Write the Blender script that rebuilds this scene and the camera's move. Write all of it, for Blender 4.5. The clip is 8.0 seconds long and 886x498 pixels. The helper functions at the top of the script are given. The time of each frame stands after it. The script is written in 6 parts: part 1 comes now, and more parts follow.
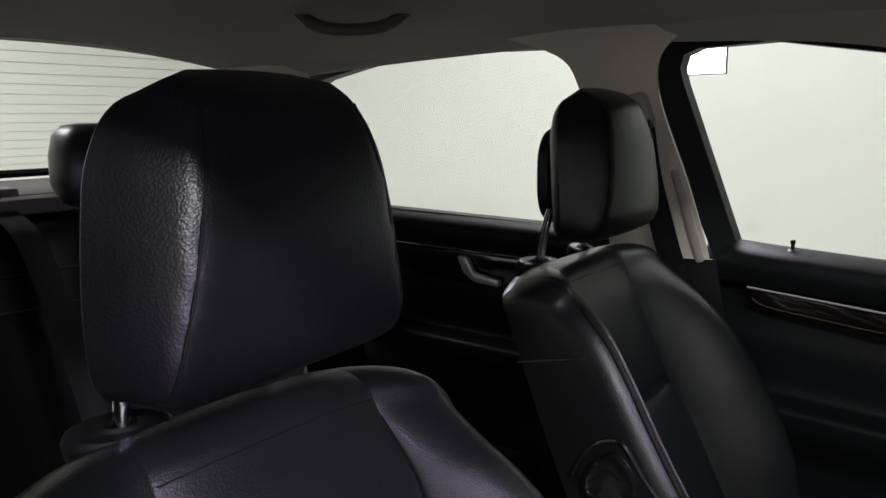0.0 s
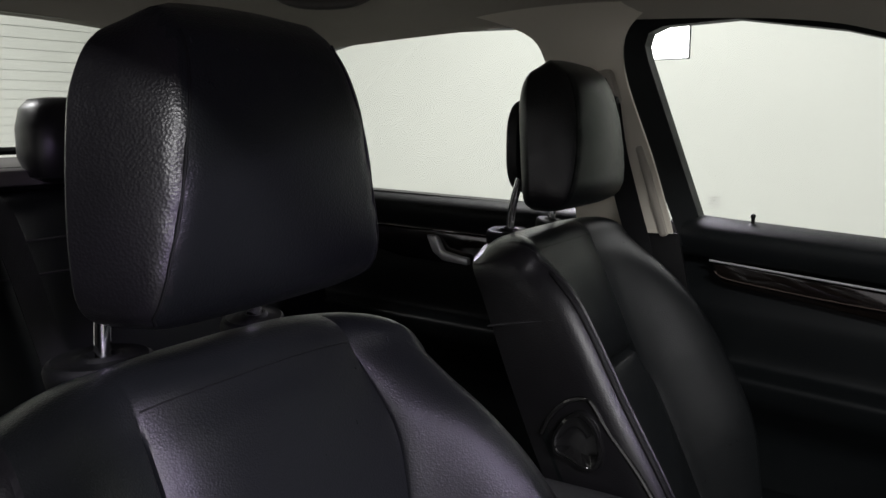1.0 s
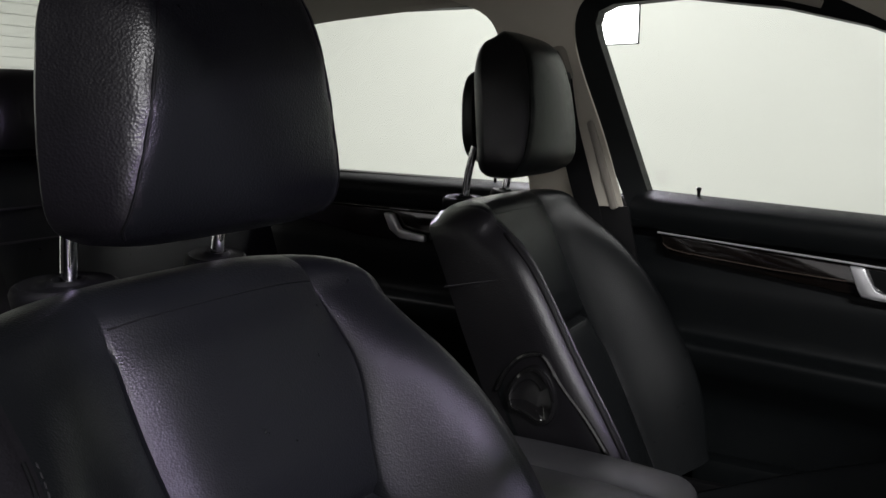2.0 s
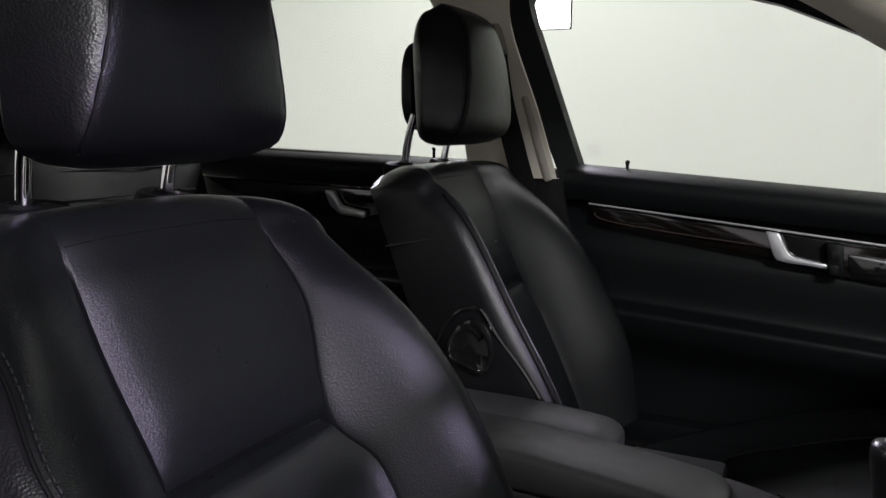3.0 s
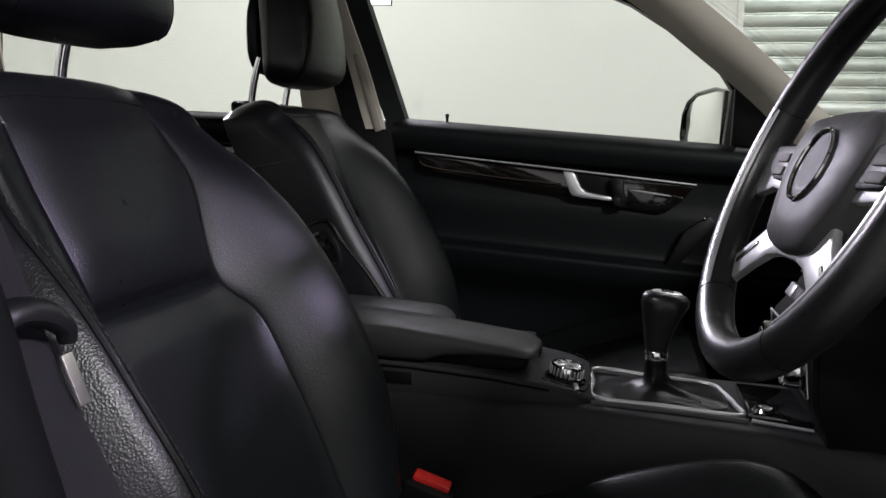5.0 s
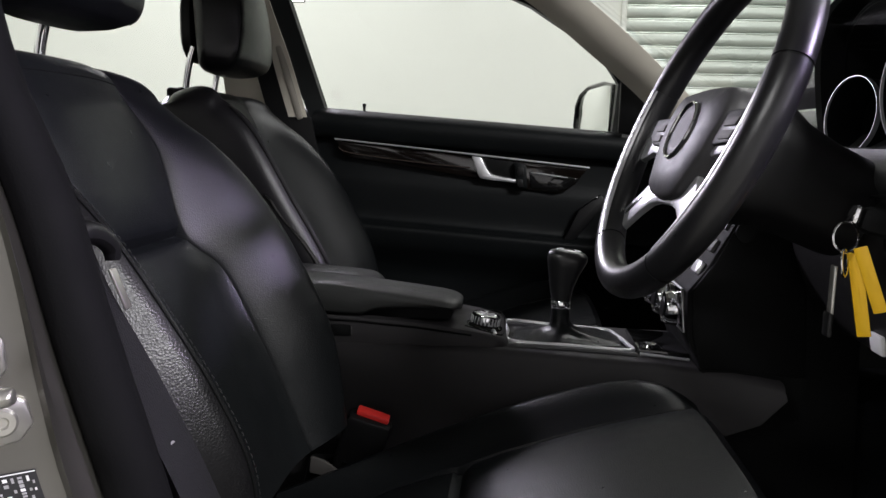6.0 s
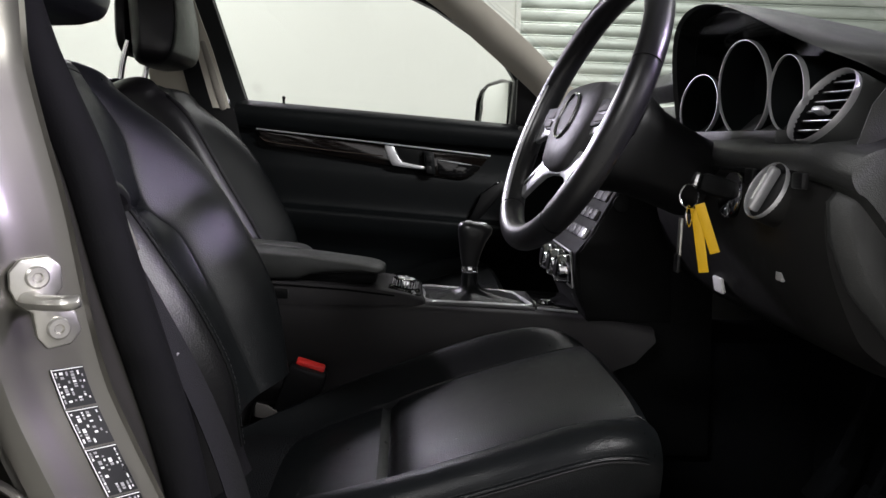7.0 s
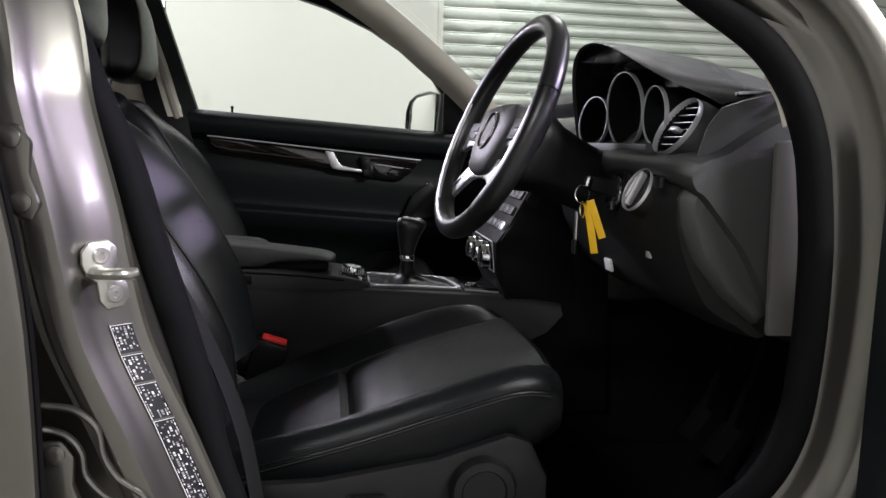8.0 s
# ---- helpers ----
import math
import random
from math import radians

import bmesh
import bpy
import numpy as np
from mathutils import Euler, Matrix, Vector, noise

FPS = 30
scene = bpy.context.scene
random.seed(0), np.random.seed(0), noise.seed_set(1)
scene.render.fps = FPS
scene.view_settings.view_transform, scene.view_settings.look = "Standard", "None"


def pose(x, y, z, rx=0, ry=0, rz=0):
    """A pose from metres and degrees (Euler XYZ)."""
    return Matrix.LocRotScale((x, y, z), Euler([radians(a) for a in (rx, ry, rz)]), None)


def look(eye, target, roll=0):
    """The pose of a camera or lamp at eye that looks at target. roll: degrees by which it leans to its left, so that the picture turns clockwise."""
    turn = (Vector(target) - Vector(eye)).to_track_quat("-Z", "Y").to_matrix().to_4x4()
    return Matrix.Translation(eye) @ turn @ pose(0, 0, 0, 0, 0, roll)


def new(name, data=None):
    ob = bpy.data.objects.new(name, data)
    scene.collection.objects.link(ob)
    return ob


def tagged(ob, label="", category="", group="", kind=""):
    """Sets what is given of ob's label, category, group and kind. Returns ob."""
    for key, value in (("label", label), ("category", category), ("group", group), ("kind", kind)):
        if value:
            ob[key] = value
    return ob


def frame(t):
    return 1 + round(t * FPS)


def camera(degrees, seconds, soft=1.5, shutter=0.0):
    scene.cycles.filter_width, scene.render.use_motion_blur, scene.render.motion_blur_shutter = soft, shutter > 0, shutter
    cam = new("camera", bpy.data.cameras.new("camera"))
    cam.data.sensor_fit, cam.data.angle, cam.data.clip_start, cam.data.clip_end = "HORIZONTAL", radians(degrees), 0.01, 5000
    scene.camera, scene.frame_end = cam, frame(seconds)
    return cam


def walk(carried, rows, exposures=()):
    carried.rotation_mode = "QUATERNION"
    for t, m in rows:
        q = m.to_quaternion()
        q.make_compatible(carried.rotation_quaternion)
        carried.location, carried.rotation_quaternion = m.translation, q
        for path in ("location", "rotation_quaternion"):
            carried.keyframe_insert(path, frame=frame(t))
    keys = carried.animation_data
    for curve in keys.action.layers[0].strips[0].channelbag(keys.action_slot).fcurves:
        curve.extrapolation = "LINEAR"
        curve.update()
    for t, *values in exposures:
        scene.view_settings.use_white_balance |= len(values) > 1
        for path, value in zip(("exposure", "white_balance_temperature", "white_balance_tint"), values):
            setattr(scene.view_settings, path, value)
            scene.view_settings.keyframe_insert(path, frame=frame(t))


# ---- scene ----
cam = camera(57.8, 8.0)
PATH = [
    (0, (0.738, 0.341, 1.231), (-0.869, -0.805, 0.907), -0.5),
    (0.5, (0.747, 0.344, 1.211), (-0.881, -0.771, 0.885), -0.2),
    (1, (0.763, 0.35, 1.188), (-0.891, -0.727, 0.865), -0.1),
    (2.5, (0.813, 0.377, 1.113), (-0.934, -0.545, 0.799), 0.5),
    (3, (0.839, 0.389, 1.087), (-0.945, -0.46, 0.777), 0.6),
    (3.5, (0.868, 0.395, 1.058), (-0.957, -0.367, 0.759), 0.5),
    (4, (0.909, 0.403, 1.034), (-0.957, -0.252, 0.739), 0.7),
    (4.5, (0.962, 0.409, 1.007), (-0.943, -0.129, 0.716), 0.9),
    (5, (1.022, 0.409, 0.976), (-0.915, -0.005, 0.693), 1.2),
    (6.5, (1.271, 0.369, 0.933), (-0.71, 0.34, 0.661), 1.4),
    (7, (1.366, 0.356, 0.923), (-0.613, 0.451, 0.653), 1.6),
    (7.5, (1.476, 0.338, 0.93), (-0.496, 0.541, 0.664), 1.6),
    (8, (1.609, 0.306, 0.936), (-0.353, 0.593, 0.674), 1.7),
]
walk(cam, [(t, look(eye, target, roll)) for t, eye, target, roll in PATH],
     [(0.0, -0.02), (2.5, -0.06), (4.0, -0.10), (5.0, -0.12), (6.5, 0.03), (8.0, 0.08)])


# ---- light: a white garage with ceiling panels, one flood lamp beside the car and two added unseen ----
world = bpy.data.worlds.new("garage_air")
scene.world = world
world.use_nodes = True
world.node_tree.nodes["Background"].inputs[0].default_value = (0.95, 1.0, 0.97, 1)
world.node_tree.nodes["Background"].inputs[1].default_value = 0.03


def area(name, eye, target, sx, sy, watts, colour):
    d = bpy.data.lights.new(name, "AREA")
    d.shape, d.size, d.size_y, d.energy, d.color = "RECTANGLE", sx, sy, watts, colour
    ob = new(name, d)
    ob.matrix_world = look(eye, target)
    return ob


CEIL = 3.2
# no panel is in view; the last one is added to brighten the south wall
for lx, ly, w in ((-2.3, -1.2, 45), (-2.3, 1.6, 29), (2.9, -1.6, 80), (2.45, 2.9, 275), (-0.5, 3.4, 22), (0.2, -3.4, 100)):
    area("ceiling_panel_light", (lx, ly, CEIL - 0.08), (lx, ly, 0), 0.3, 1.2, w, (1.0, 0.99, 1.0))
# first is the lamp at the window; the other two are unseen additions for highlights
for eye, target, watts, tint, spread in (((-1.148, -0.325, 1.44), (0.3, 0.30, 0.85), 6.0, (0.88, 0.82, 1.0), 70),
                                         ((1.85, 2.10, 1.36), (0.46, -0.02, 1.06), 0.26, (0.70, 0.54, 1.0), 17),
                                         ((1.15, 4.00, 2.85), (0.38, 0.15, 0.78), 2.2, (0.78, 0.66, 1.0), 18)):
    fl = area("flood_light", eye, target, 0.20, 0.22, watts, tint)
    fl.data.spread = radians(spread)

# ---- materials ----


def nodes_of(m):
    m.use_nodes = True
    return m.node_tree.nodes, m.node_tree.links


def surface(name, colour, rough, metal=0.0, vary=0.25, vscale=6.0, grain="noise", gscale=600.0, bump=0.2, dist=0.001,
            coat=0.0, spec=0.5, tint=None, rvary=0.12, stretch=(1, 1, 1), sheen=0.0):
    """Principled surface: colour drift, uneven gloss, fine relief."""
    m = bpy.data.materials.new(name)
    nd, ln = nodes_of(m)
    b = nd["Principled BSDF"]
    tc = nd.new("ShaderNodeTexCoord")
    mp = nd.new("ShaderNodeMapping")
    mp.inputs["Scale"].default_value = stretch
    ln.new(tc.outputs["Object"], mp.inputs["Vector"])
    big = nd.new("ShaderNodeTexNoise")
    big.inputs["Scale"].default_value, big.inputs["Detail"].default_value = vscale, 6
    ln.new(mp.outputs[0], big.inputs["Vector"])
    mix = nd.new("ShaderNodeMix")
    mix.data_type = "RGBA"
    lo = [c * (1 - vary) for c in colour]
    hi = tint or [min(1, c * (1 + vary)) for c in colour]
    mix.inputs[6].default_value, mix.inputs[7].default_value = (*lo, 1), (*hi, 1)
    ln.new(big.outputs["Fac"], mix.inputs[0])
    ln.new(mix.outputs[2], b.inputs["Base Color"])
    fine = nd.new("ShaderNodeTexVoronoi" if grain == "voronoi" else "ShaderNodeTexNoise")
    fine.inputs["Scale"].default_value = gscale
    ln.new(mp.outputs[0], fine.inputs["Vector"])
    out = fine.outputs["Distance"] if grain == "voronoi" else fine.outputs["Fac"]
    mr = nd.new("ShaderNodeMapRange")
    mr.inputs[3].default_value, mr.inputs[4].default_value = max(0.02, rough - rvary), min(1, rough + rvary)
    mid = nd.new("ShaderNodeTexNoise")
    mid.inputs["Scale"].default_value, mid.inputs["Detail"].default_value = vscale * 5, 5
    ln.new(mp.outputs[0], mid.inputs["Vector"])
    ln.new(mid.outputs["Fac"], mr.inputs[0])
    ln.new(mr.outputs[0], b.inputs["Roughness"])
    bp = nd.new("ShaderNodeBump")
    bp.inputs["Strength"].default_value, bp.inputs["Distance"].default_value = bump, dist
    ln.new(out, bp.inputs["Height"])
    ln.new(bp.outputs[0], b.inputs["Normal"])
    b.inputs["Metallic"].default_value = metal
    b.inputs["Specular IOR Level"].default_value = spec
    b.inputs["Coat Weight"].default_value = coat
    b.inputs["Coat Roughness"].default_value = 0.06
    b.inputs["Sheen Weight"].default_value = sheen
    return m


def glowing(name, colour, strength):
    m = bpy.data.materials.new(name)
    nd, ln = nodes_of(m)
    b = nd["Principled BSDF"]
    b.inputs["Base Color"].default_value = (*colour, 1)
    b.inputs["Emission Color"].default_value = (*colour, 1)
    b.inputs["Emission Strength"].default_value = strength
    return m


def pane_glass(name, tint):
    """Thin window glass: clear, with a faint mirror gloss that grows at a slant."""
    m = bpy.data.materials.new(name)
    nd, ln = nodes_of(m)
    nd.remove(nd["Principled BSDF"])
    tr, gl, mx, fr = (nd.new(k) for k in ("ShaderNodeBsdfTransparent", "ShaderNodeBsdfGlossy", "ShaderNodeMixShader", "ShaderNodeLayerWeight"))
    tr.inputs[0].default_value = (*tint, 1)
    gl.inputs["Roughness"].default_value = 0.01
    pw, ad = nd.new("ShaderNodeMath"), nd.new("ShaderNodeMath")
    pw.operation, ad.operation = "POWER", "MULTIPLY_ADD"
    pw.inputs[1].default_value, ad.inputs[1].default_value, ad.inputs[2].default_value = 5, 0.5, 0.03
    ln.new(fr.outputs["Facing"], pw.inputs[0])
    ln.new(pw.outputs[0], ad.inputs[0])
    ln.new(ad.outputs[0], mx.inputs[0])
    ln.new(tr.outputs[0], mx.inputs[1])
    ln.new(gl.outputs[0], mx.inputs[2])
    ln.new(mx.outputs[0], nd["Material Output"].inputs["Surface"])
    return m


LEATHER = surface("black_leather", (0.0066, 0.0064, 0.0072), 0.34, grain="voronoi", gscale=540, bump=0.26, dist=0.0008, vary=0.2, vscale=9, spec=0.31, rvary=0.08)
LEATHER_FINE = surface("black_leather_fine", (0.0062, 0.0070, 0.0076), 0.31, grain="voronoi", gscale=640, bump=0.30, dist=0.0007, vary=0.15, vscale=14, spec=0.19, rvary=0.08)
LIDSKIN = surface("armrest_leather", (0.027, 0.028, 0.0275), 0.45, grain="voronoi", gscale=900, bump=0.25, dist=0.0005, vary=0.15, vscale=10, spec=0.3)
STITCH = surface("seam_thread", (0.008, 0.008, 0.009), 0.8, gscale=900, bump=0.5)
SOFT = surface("soft_black_plastic", (0.0042, 0.0052, 0.0057), 0.50, gscale=900, bump=0.35, dist=0.0006, vary=0.15, vscale=8, spec=0.18)
DASH = surface("dashboard_skin", (0.029, 0.030, 0.0295), 0.47, grain="voronoi", gscale=800, bump=0.4, dist=0.0007, vary=0.15, spec=0.6)
HARD = surface("hard_black_plastic", (0.006, 0.006, 0.0065), 0.42, gscale=1200, bump=0.2, dist=0.0004, vary=0.15, spec=0.28)
GLOSS = surface("gloss_black", (0.006, 0.006, 0.006), 0.09, gscale=60, bump=0.01, vary=0.2, rvary=0.03, coat=0.6)
WOOD = surface("dark_burl_veneer", (0.004, 0.0034, 0.003), 0.10, vary=0.4, tint=(0.010, 0.007, 0.0055), vscale=9, gscale=200, bump=0.02, coat=1.0, rvary=0.04, stretch=(1, 0.8, 9))
WOODEDGE = surface("brown_veneer_edge", (0.055, 0.043, 0.037), 0.2, vary=0.3, vscale=20, gscale=200, bump=0.02, coat=0.8, stretch=(1, 0.6, 6))
RIMLEATHER = surface("smooth_rim_leather", (0.010, 0.010, 0.011), 0.33, grain="voronoi", gscale=900, bump=0.12, dist=0.0004, vary=0.2, vscale=30)
ALU = surface("satin_aluminium", (0.66, 0.66, 0.68), 0.34, metal=0.65, vary=0.06, gscale=1500, bump=0.08, dist=0.0003, rvary=0.06)
CHROME = surface("chrome", (0.85, 0.85, 0.87), 0.09, metal=1.0, vary=0.04, gscale=80, bump=0.01, rvary=0.04)
STEEL = surface("zinc_steel", (0.55, 0.54, 0.50), 0.34, metal=0.9, vary=0.15, vscale=40, gscale=900, bump=0.15, dist=0.0004)
CLOTH = surface("warm_grey_trim_cloth", (0.56, 0.525, 0.45), 0.9, gscale=1400, bump=0.5, dist=0.0006, vary=0.07, vscale=12, spec=0.2)
LINING = surface("grey_roof_lining", (0.34, 0.32, 0.28), 0.95, gscale=1100, bump=0.5, dist=0.0008, vary=0.06, vscale=10, spec=0.15)
CARPET = surface("black_carpet", (0.0060, 0.0066, 0.0078), 0.97, gscale=500, bump=1.0, dist=0.004, vary=0.4, vscale=30, spec=0.1)
PAINT = surface("metallic_grey_paint", (0.138, 0.133, 0.118), 0.31, metal=0.85, vary=0.06, vscale=5, gscale=2200, bump=0.06, dist=0.0003, coat=0.35, rvary=0.05)
RUBBER = surface("rubber_seal", (0.0045, 0.0045, 0.005), 0.75, gscale=500, bump=0.25, dist=0.0008, vary=0.2, spec=0.08)
WEB = surface("seat_belt_webbing", (0.0065, 0.0065, 0.0075), 0.8, gscale=900, bump=0.6, dist=0.0008, stretch=(1, 1, 0.4), spec=0.25)
BEIGEWEB = surface("pillar_guide_plastic", (0.34, 0.315, 0.275), 0.6, gscale=900, bump=0.2, dist=0.0004, vary=0.06)
HUB = surface("satin_hub_plastic", (0.036, 0.035, 0.037), 0.52, gscale=1400, bump=0.25, dist=0.0004, vary=0.12, vscale=12)
CONSIDE = surface("console_side_plastic", (0.027, 0.0255, 0.027), 0.55, gscale=900, bump=0.3, dist=0.0005, vary=0.12, vscale=10, spec=0.2)
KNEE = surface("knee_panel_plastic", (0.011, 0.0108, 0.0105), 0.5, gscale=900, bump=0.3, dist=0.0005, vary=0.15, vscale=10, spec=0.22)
STACK = surface("matt_stack_plastic", (0.0045, 0.0048, 0.005), 0.6, gscale=900, bump=0.3, dist=0.0005, vary=0.15, spec=0.12)
RED = surface("red_plastic", (0.78, 0.035, 0.03), 0.4, gscale=400, bump=0.05, vary=0.08)
YELLOW = surface("yellow_plastic", (0.85, 0.50, 0.01), 0.45, gscale=300, bump=0.05, vary=0.05)
WHITE = surface("white_print", (0.75, 0.75, 0.74), 0.6, gscale=300, bump=0.05, vary=0.05)
GREY = surface("grey_print", (0.30, 0.30, 0.30), 0.6, gscale=300, bump=0.05, vary=0.05)
LABEL = surface("black_label", (0.012, 0.012, 0.013), 0.3, gscale=200, bump=0.03, vary=0.1)
WALL = surface("white_wall_paint", (0.80, 0.81, 0.76), 0.85, gscale=120, bump=0.0, vary=0.03, vscale=1.2, spec=0.2)
SLAT = surface("galvanised_slat", (0.50, 0.54, 0.49), 0.38, metal=0.55, vary=0.12, vscale=3, gscale=80, bump=0.06, dist=0.001, stretch=(1, 0.3, 3))
KICK = surface("dark_grey_trim", (0.075, 0.07, 0.066), 0.6, gscale=900, bump=0.2, dist=0.0004, vary=0.08)
ETCH = surface("etched_grey", (0.66, 0.67, 0.63), 0.7, gscale=300, bump=0.05, vary=0.05)
CONCRETE = surface("garage_concrete", (0.30, 0.29, 0.27), 0.7, gscale=60, bump=0.3, dist=0.003, vary=0.2, vscale=2)
GLASS = pane_glass("window_glass", (0.97, 0.985, 0.97))
MIRROR = surface("mirror_glass", (0.85, 0.86, 0.85), 0.02, metal=1.0, vary=0.01, gscale=10, bump=0.0, rvary=0.01)
# for unseen walls and ceiling, toned by how much light they should return
EASTWALL = surface("pale_unseen_wall", (0.62, 0.61, 0.62), 0.85, gscale=120, bump=0.1, dist=0.002, vary=0.15, vscale=1.5, spec=0.2)
DARKWALL = surface("dark_unseen_wall", (0.11, 0.115, 0.115), 0.85, gscale=120, bump=0.2, dist=0.002, vary=0.15, vscale=2, spec=0.2)
MIDWALL = surface("dim_unseen_ceiling", (0.20, 0.205, 0.20), 0.85, gscale=120, bump=0.0, vary=0.05, vscale=1.2, spec=0.2)
LED = glowing("flood_led", (1.0, 0.97, 1.0), 9.0)
PANEL = glowing("ceiling_panel_diffuser", (1.0, 0.98, 0.93), 4.0)

# ---- mesh helpers ----


def chain(ob):
    if ob is None:
        return Matrix.Identity(4)
    return chain(ob.parent) @ ob.matrix_parent_inverse @ ob.matrix_basis


def mesh_of(name, bm, mat, sharp=38):
    me = bpy.data.meshes.new(name)
    bmesh.ops.recalc_face_normals(bm, faces=bm.faces[:])
    for f in bm.faces:
        f.smooth = True
    bm.to_mesh(me)
    bm.free()
    me.set_sharp_from_angle(angle=radians(sharp))
    me.materials.append(mat)
    return me


def part(name, bm, mat, parent=None, label="", sharp=38):
    ob = new(name, mesh_of(name, bm, mat, sharp))
    if parent is not None:
        ob.parent = parent
        ob.matrix_parent_inverse = chain(parent).inverted()
    if label:
        tagged(ob, label)
    return ob


def thing(name, base, label, category, group="", kind=""):
    ob = new(name)
    ob.empty_display_size = 0.05
    ob.location = base
    return tagged(ob, label, category, group, kind)


def single(name, bm, mat, label, category, group="", kind="", sharp=38):
    return tagged(part(name, bm, mat, None, "", sharp), label, category, group, kind)


def smooth01(t):
    t = max(0.0, min(1.0, t))
    return t * t * (3 - 2 * t)


def along(x, table):
    """Value of a table of (position, value), smoothed through its points."""
    if x <= table[0][0]:
        return table[0][1]
    n = len(table)
    for i in range(n - 1):
        (a, va), (b, vb) = table[i], table[i + 1]
        if x <= b:
            h, t = b - a, (x - a) / (b - a)
            s0 = (vb - va) / h
            ma = (vb - table[i - 1][1]) / (b - table[i - 1][0]) if i > 0 else s0
            mb = (table[i + 2][1] - va) / (table[i + 2][0] - a) if i < n - 2 else s0
            return (2 * t ** 3 - 3 * t * t + 1) * va + (t ** 3 - 2 * t * t + t) * h * ma + (3 * t * t - 2 * t ** 3) * vb + (t ** 3 - t * t) * h * mb
    return table[-1][1]


def spline(pts, n=6, closed=False):
    """Catmull-Rom points through pts."""
    p = [Vector(q) for q in pts]
    k = len(p)
    out = []
    for i in range(k if closed else k - 1):
        a, b, c, d = (p[(i - 1) % k], p[i], p[(i + 1) % k], p[(i + 2) % k]) if closed else (p[max(i - 1, 0)], p[i], p[i + 1], p[min(i + 2, k - 1)])
        for j in range(n):
            t = j / n
            out.append(0.5 * ((2 * b) + (c - a) * t + (2 * a - 5 * b + 4 * c - d) * t * t + (3 * b - a - 3 * c + d) * t ** 3))
    if not closed:
        out.append(p[-1])
    return out


def loft(rings, closed=True, caps=True, loop=False, bm=None):
    bm = bm or bmesh.new()
    rows = [[bm.verts.new(v) for v in r] for r in rings]
    n = len(rows[0])
    pairs = list(zip(rows, rows[1:])) + ([(rows[-1], rows[0])] if loop else [])
    for r0, r1 in pairs:
        for i in range(n if closed else n - 1):
            j = (i + 1) % n
            bm.faces.new((r0[i], r0[j], r1[j], r1[i]))
    if caps and closed and not loop:
        bm.faces.new(rows[0][::-1])
        bm.faces.new(rows[-1])
    return bm


def tube(pts, r, n=8, closed=False, bm=None, flat=1.0, up=None):
    """A round (or flattened) bar along pts; r may be a list."""
    pts = [Vector(p) for p in pts]
    k = len(pts)
    rings, ref = [], None
    for i, p in enumerate(pts):
        d = (pts[(i + 1) % k] - pts[i - 1]) if closed else (pts[min(i + 1, k - 1)] - pts[max(i - 1, 0)])
        d.normalize()
        if up is not None:
            ref = Vector(up)
        elif ref is None:
            ref = Vector((0, 0, 1)) if abs(d.z) < 0.9 else Vector((1, 0, 0))
        side = d.cross(ref).normalized()
        over = side.cross(d).normalized()
        if up is None:
            ref = over
        rr = r[i] if isinstance(r, (list, tuple)) else r
        rings.append([p + side * (rr * math.cos(a)) + over * (rr * flat * math.sin(a)) for a in (2 * math.pi * q / n for q in range(n))])
    return loft(rings, True, not closed, closed, bm)


def soften(bm, width, seg=2, angle=30):
    if width > 0:
        es = [e for e in bm.edges if len(e.link_faces) == 2 and e.calc_face_angle(0) > radians(angle)]
        bmesh.ops.bevel(bm, geom=es, offset=width, segments=seg, affect="EDGES", profile=0.5, clamp_overlap=True)
    return bm


def slab(pts, thick, bev=0.003, seg=2):
    """A flat plate: polygon pts (3D), thickened along vector thick."""
    bm = bmesh.new()
    t = Vector(thick)
    a = [bm.verts.new(Vector(p)) for p in pts]
    b = [bm.verts.new(Vector(p) + t) for p in pts]
    n = len(a)
    bm.faces.new(a)
    bm.faces.new(b[::-1])
    for i in range(n):
        j = (i + 1) % n
        bm.faces.new((a[j], a[i], b[i], b[j]))
    bmesh.ops.recalc_face_normals(bm, faces=bm.faces[:])
    return soften(bm, bev, seg)


def rbox(c, size, bev=0.004, m=None, seg=2):
    bm = bmesh.new()
    bmesh.ops.create_cube(bm, size=1)
    for v in bm.verts:
        v.co = Vector((v.co.x * size[0], v.co.y * size[1], v.co.z * size[2]))
    soften(bm, bev, seg)
    mm = Matrix.Translation(c) @ (m or Matrix.Identity(4))
    bmesh.ops.transform(bm, matrix=mm, verts=bm.verts[:])
    return bm


def lathe(profile, m, n=32, caps=True):
    """Turn (radius, height) pairs about the z axis of pose m."""
    rings = [[m @ Vector((r * math.cos(a), r * math.sin(a), h)) for a in (2 * math.pi * q / n for q in range(n))] for r, h in profile]
    return loft(rings, True, caps)


def facing(p, d, roll=0.0):
    """Pose at p whose z axis points along d."""
    return Matrix.Translation(p) @ Vector(d).to_track_quat("Z", "Y").to_matrix().to_4x4() @ Matrix.Rotation(radians(roll), 4, "Z")


def solid(bm, thickness):
    bmesh.ops.recalc_face_normals(bm, faces=bm.faces[:])
    bmesh.ops.solidify(bm, geom=bm.faces[:], thickness=thickness)
    return bm


def wall_box(name, lo, hi, mat, label, category, bev=0.0):
    c = [(a + b) / 2 for a, b in zip(lo, hi)]
    return single(name, rbox(c, [b - a for a, b in zip(lo, hi)], bev), mat, label, category, "", "structure")


